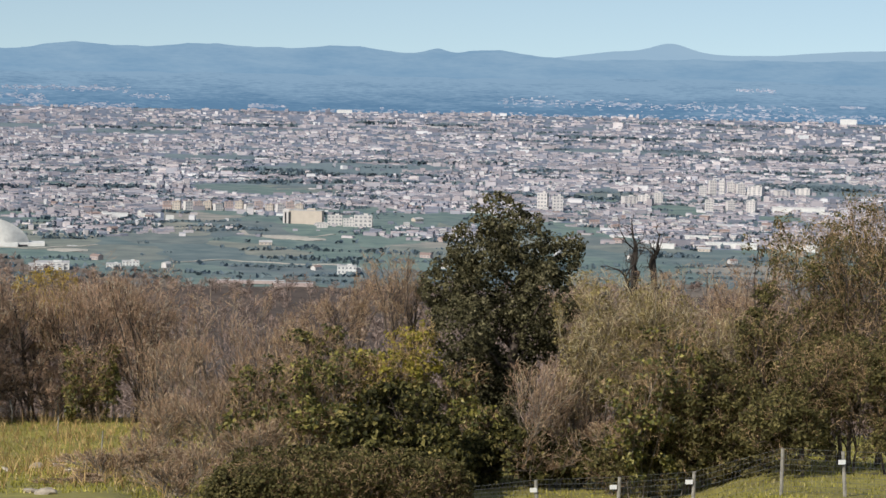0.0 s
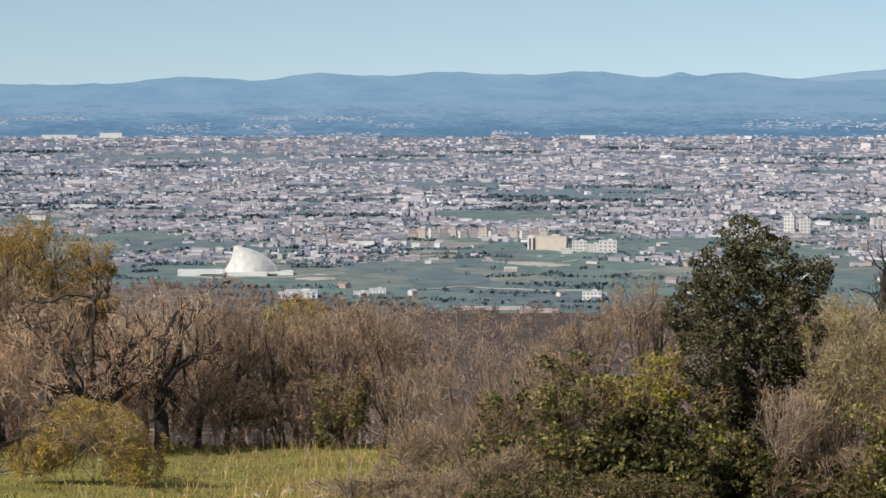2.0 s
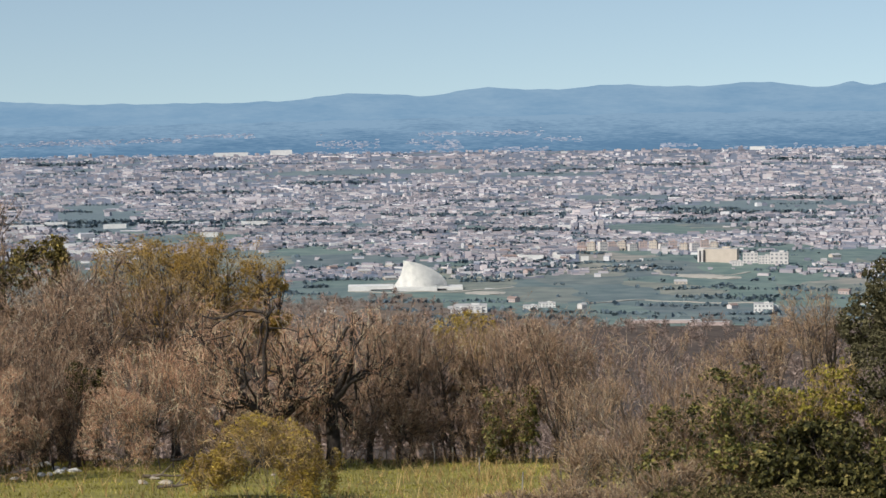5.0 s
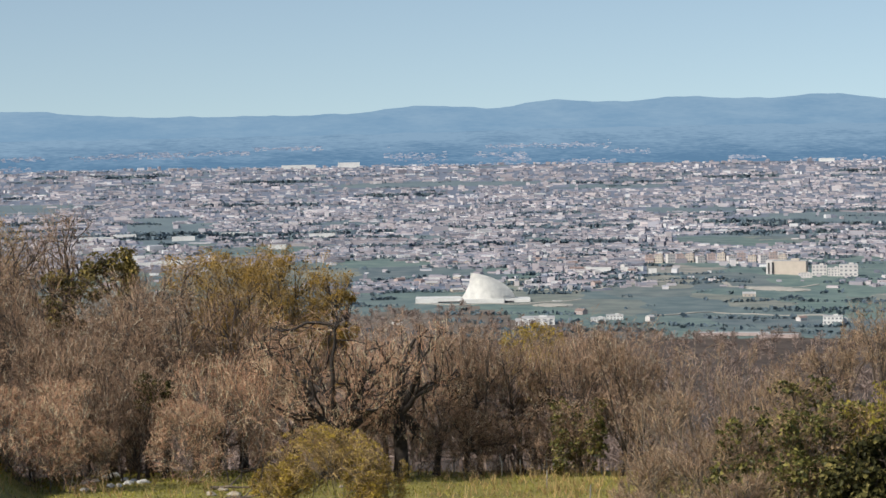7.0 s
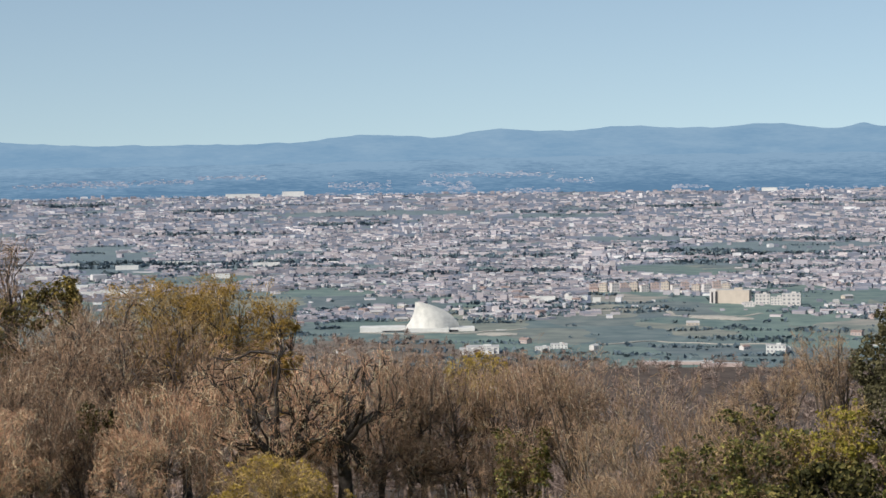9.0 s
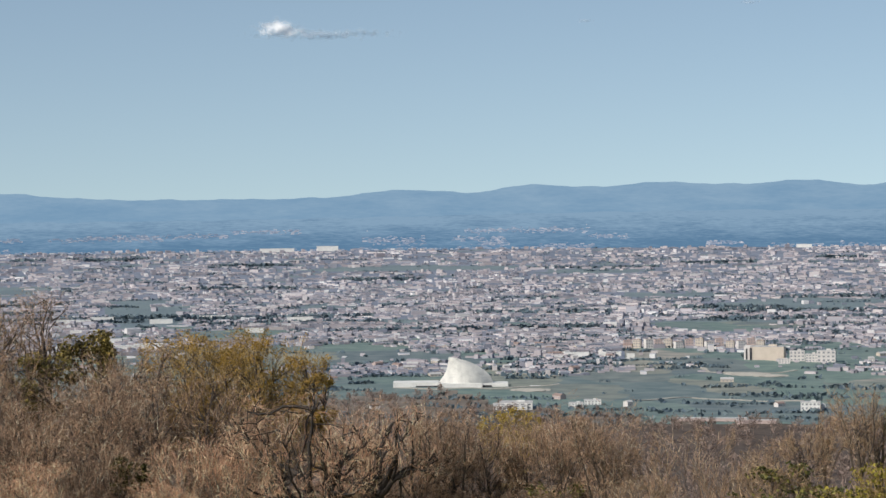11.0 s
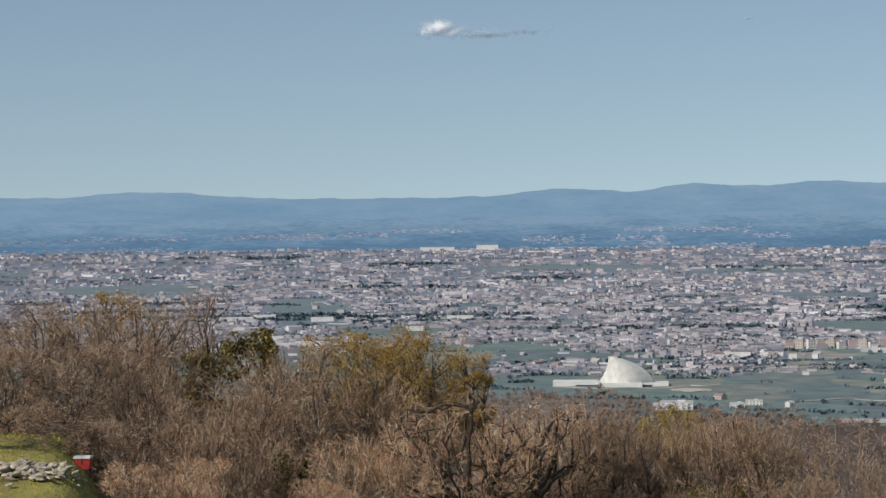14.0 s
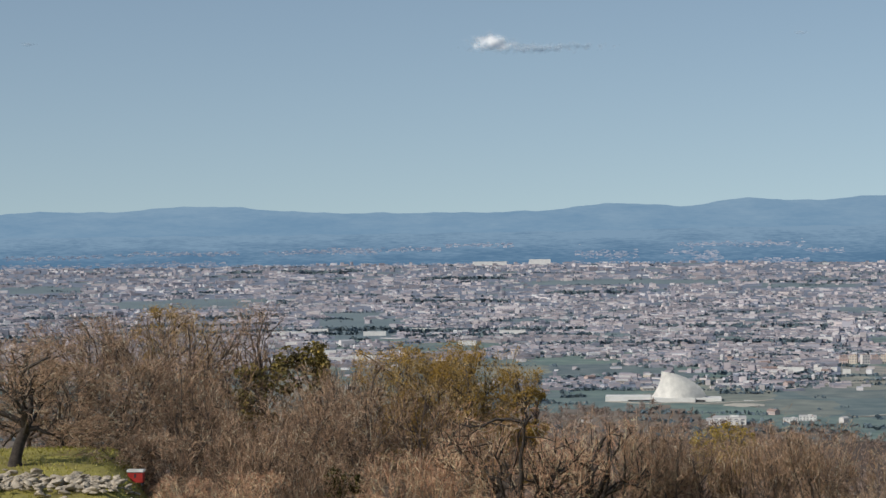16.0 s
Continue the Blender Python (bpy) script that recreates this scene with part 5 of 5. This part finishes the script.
# ---- fence below the hill ----
def fence(points):
    x0, y0 = points[0][:2]
    ob = thing("wire_fence", x0, y0, float(ground(x0, y0)), "wire mesh fence on weathered posts with small white plates", "fence")
    rng = np.random.default_rng(9)
    tops = []
    o = np.array((x0, y0, float(ground(x0, y0))))
    for i, (x, y, tall) in enumerate(points):
        p = np.array((x, y, float(ground(x, y)))) - o
        q = p + np.array((rng.normal() * .05, rng.normal() * .05, tall))
        s = np.linspace(-0.25, 1, 4)[None, :, None]
        post = part("post", mesh("post", *tubes(p[None, None] + (q - p)[None, None] * s, np.array(((.075, .07, .07, .065),)), 8), POST), ob)
        if i in (1, 2, 3, 5):
            part("plate", mesh("plate", *box_arrays(tuple(p + np.array((-0.2, -0.1, tall - 0.42))), (0.26, 0.02, 0.16)), PLATE), post, "small white plate")
        tops.append((p, q))
    for k in range(9):
        t = 0.08 + k * 0.115
        line = np.array([a + (b - a) * t for a, b in tops])[None]
        part("wire", mesh("wire", *tubes(line, np.full((1, len(points)), 0.007), 3), WIRE), ob)
    for i in range(len(tops) - 1):
        (a, b), (c, e) = tops[i], tops[i + 1]
        n = 22
        s = np.linspace(0.02, 0.98, n)[:, None]
        lo, hi = a + (c - a) * s, b + (e - b) * s
        part("mesh_panel", mesh("mesh_panel", *tubes(np.stack([lo, lo + (hi - lo) * 0.97], axis=1), np.full((n, 2), 0.004), 3), WIRE), ob)


fence([(17.6, 75.4, 1.0), (20.2, 74.3, 1.46), (22.8, 73.1, 1.75), (25.2, 71.9, 1.75), (27.9, 70.4, 1.66), (29.8, 69.3, 1.57), (32.0, 67.8, 1.64)])


# ---- stones, logs, stakes ----
def stone_mesh(seed, size, material):
    bm = bmesh.new()
    bmesh.ops.create_icosphere(bm, subdivisions=2, radius=size)
    for v in bm.verts:
        v.co += Vector(noise.noise_vector(v.co * (1.6 / size) + Vector((seed * 7.3, 0, 0)))) * size * 0.38
        v.co.z *= 0.55
    me = bpy.data.meshes.new("stone")
    bm.to_mesh(me)
    bm.free()
    me.materials.append(material)
    return me


rng = np.random.default_rng(15)
SHAPES = [stone_mesh(i, 0.155, STONE) for i in range(6)]
WHITES = [stone_mesh(20 + i, 0.2, STONE_WHITE) for i in range(4)]
wall_line = np.array(((-30.2, 100.6), (-27.3, 101.1), (-24.4, 100.9)))
wall = thing("stone_wall", *wall_line[1], float(ground(*wall_line[1])), "tumbled dry-stone wall of pale rubble on the grass bank", "stone wall")
for i in range(270):
    t = rng.uniform(-0.15, 2)
    k = min(int(max(t, 0)), 1)
    p = wall_line[k] + (wall_line[k + 1] - wall_line[k]) * (t - k) + rng.normal(size=2) * np.array((0.4, 1.1))
    lift = abs(rng.normal()) * 0.13
    so = part("stone", SHAPES[i % 6], wall)
    so.location = (p[0] - wall_line[1][0], p[1] - wall_line[1][1], float(ground(*p)) - float(ground(*wall_line[1])) + 0.1 + min(lift, 0.6))
    so.rotation_euler = (rng.normal() * .3, rng.normal() * .3, rng.uniform(0, 6))
    so.scale = tuple(rng.uniform(0.5, 1.7) * np.array((1.3, 1.0, 0.8)))
for shapes, places, label in ((WHITES, [(-19.3, 113.6), (-19.2, 115.8), (-19.2, 119.6), (-19.0, 120.8), (-17.1, 110.8), (-16.9, 112.6), (-16.9, 114.6), (-16.2, 113.3), (-17.6, 116.1), (-17.5, 110.4), (-18.4, 107.7), (-16.0, 129.0), (-18.3, 128.7), (-17.0, 128.9)], "white stone lying in the grass"), (SHAPES, [(-17.0, 128.9), (-16.0, 129.0), (-12.6, 133.4), (-11.5, 108.2), (-10.7, 105.6), (-11.7, 104.9), (-5.9, 114.6), (1.9, 90.6), (3.2, 94.5), (4.1, 95.4), (4.4, 89.7), (5.7, 92.4), (7.8, 83.4), (7.7, 77.8), (2.5, 65.5), (2.1, 66.7)], "pale weathered stone in the meadow grass")):
    for i, (x, y) in enumerate(places):
        so = new("loose_stone", shapes[i % 4])
        s = rng.uniform(0.8, 1.9)
        so.matrix_world = pose(x, y, float(ground(x, y)) + 0.06, rng.normal() * 10, rng.normal() * 10, rng.uniform(0, 360)) @ Matrix.Diagonal((s * 1.3, s, s, 1))
        tagged(so, label, "stone", "loose stones")
for i, (x, y) in enumerate([(-11.2, 123.5), (-11.0, 108.3), (-9.6, 102.3), (-20.9, 128.3), (-18.7, 128.7), (-16.7, 128.9)]):
    n = 6
    line = np.stack([np.linspace(-1.1, 1.1, n), np.cumsum(rng.normal(size=n) * .12), 0.16 + np.abs(np.cumsum(rng.normal(size=n) * .07))], axis=1)[None]
    ob = thing("fallen_branch", x, y, float(ground(x, y)), "fallen grey dead branch lying in the grass", "branch", "fallen branches", rng.uniform(-30, 30))
    part("stem", mesh("stem", *tubes(line, np.linspace(.10, .04, n)[None], 6), LOG), ob)
    side = np.stack([line[0, 2], line[0, 2] + np.array((.4, .3, .25)), line[0, 2] + np.array((.7, .35, .5))])[None]
    part("side_branch", mesh("side_branch", *tubes(side, np.array(((.045, .03, .015),)), 5), LOG), ob)
for i, (x, y) in enumerate([(5.6, 128.1), (8.8, 127.7), (0.1, 128.7), (-2.5, 126.0), (2.9, 126.2), (-9.0, 122.7), (5.1, 116.7), (4.0, 126.8), (6.2, 97.6), (10.5, 104.4)]):
    h = rng.uniform(0.9, 1.5)
    line = np.array(((0, 0, -.2), (.02, 0, h * .5), (rng.normal() * .06, 0, h)))[None]
    so = new("stake", mesh("stake", *tubes(line, np.array(((.045, .04, .035),)), 6), POST))
    so.matrix_world = pose(x, y, float(ground(x, y)))
    tagged(so, "thin pale wooden stake standing at the field edge", "stake", "field stakes")


def red_cart():
    x, y = (-25.3, 107.7)
    ob = thing("red_feed_box", x, y, float(ground(x, y)), "small red metal box with a white lid beside the stone wall", "box")
    ob.scale = (0.8, 0.8, 0.8)
    box("body", (0, 0, 0.12), (0.95, 0.6, 0.62), RED, ob)
    box("front_slot", (0, -0.305, 0.42), (0.12, 0.02, 0.24), DARK, ob)
    box("lid", (0, 0, 0.78), (1.05, 0.7, 0.14), PLATE, ob, label="white lid")
    box("rim", (0, 0, 0.74), (0.98, 0.63, 0.04), DARK, ob)
    for sx in (-.4, .4):
        for sy in (-.22, .22):
            box("foot", (sx, sy, -0.08), (0.1, 0.1, 0.2), DARK, ob)


red_cart()
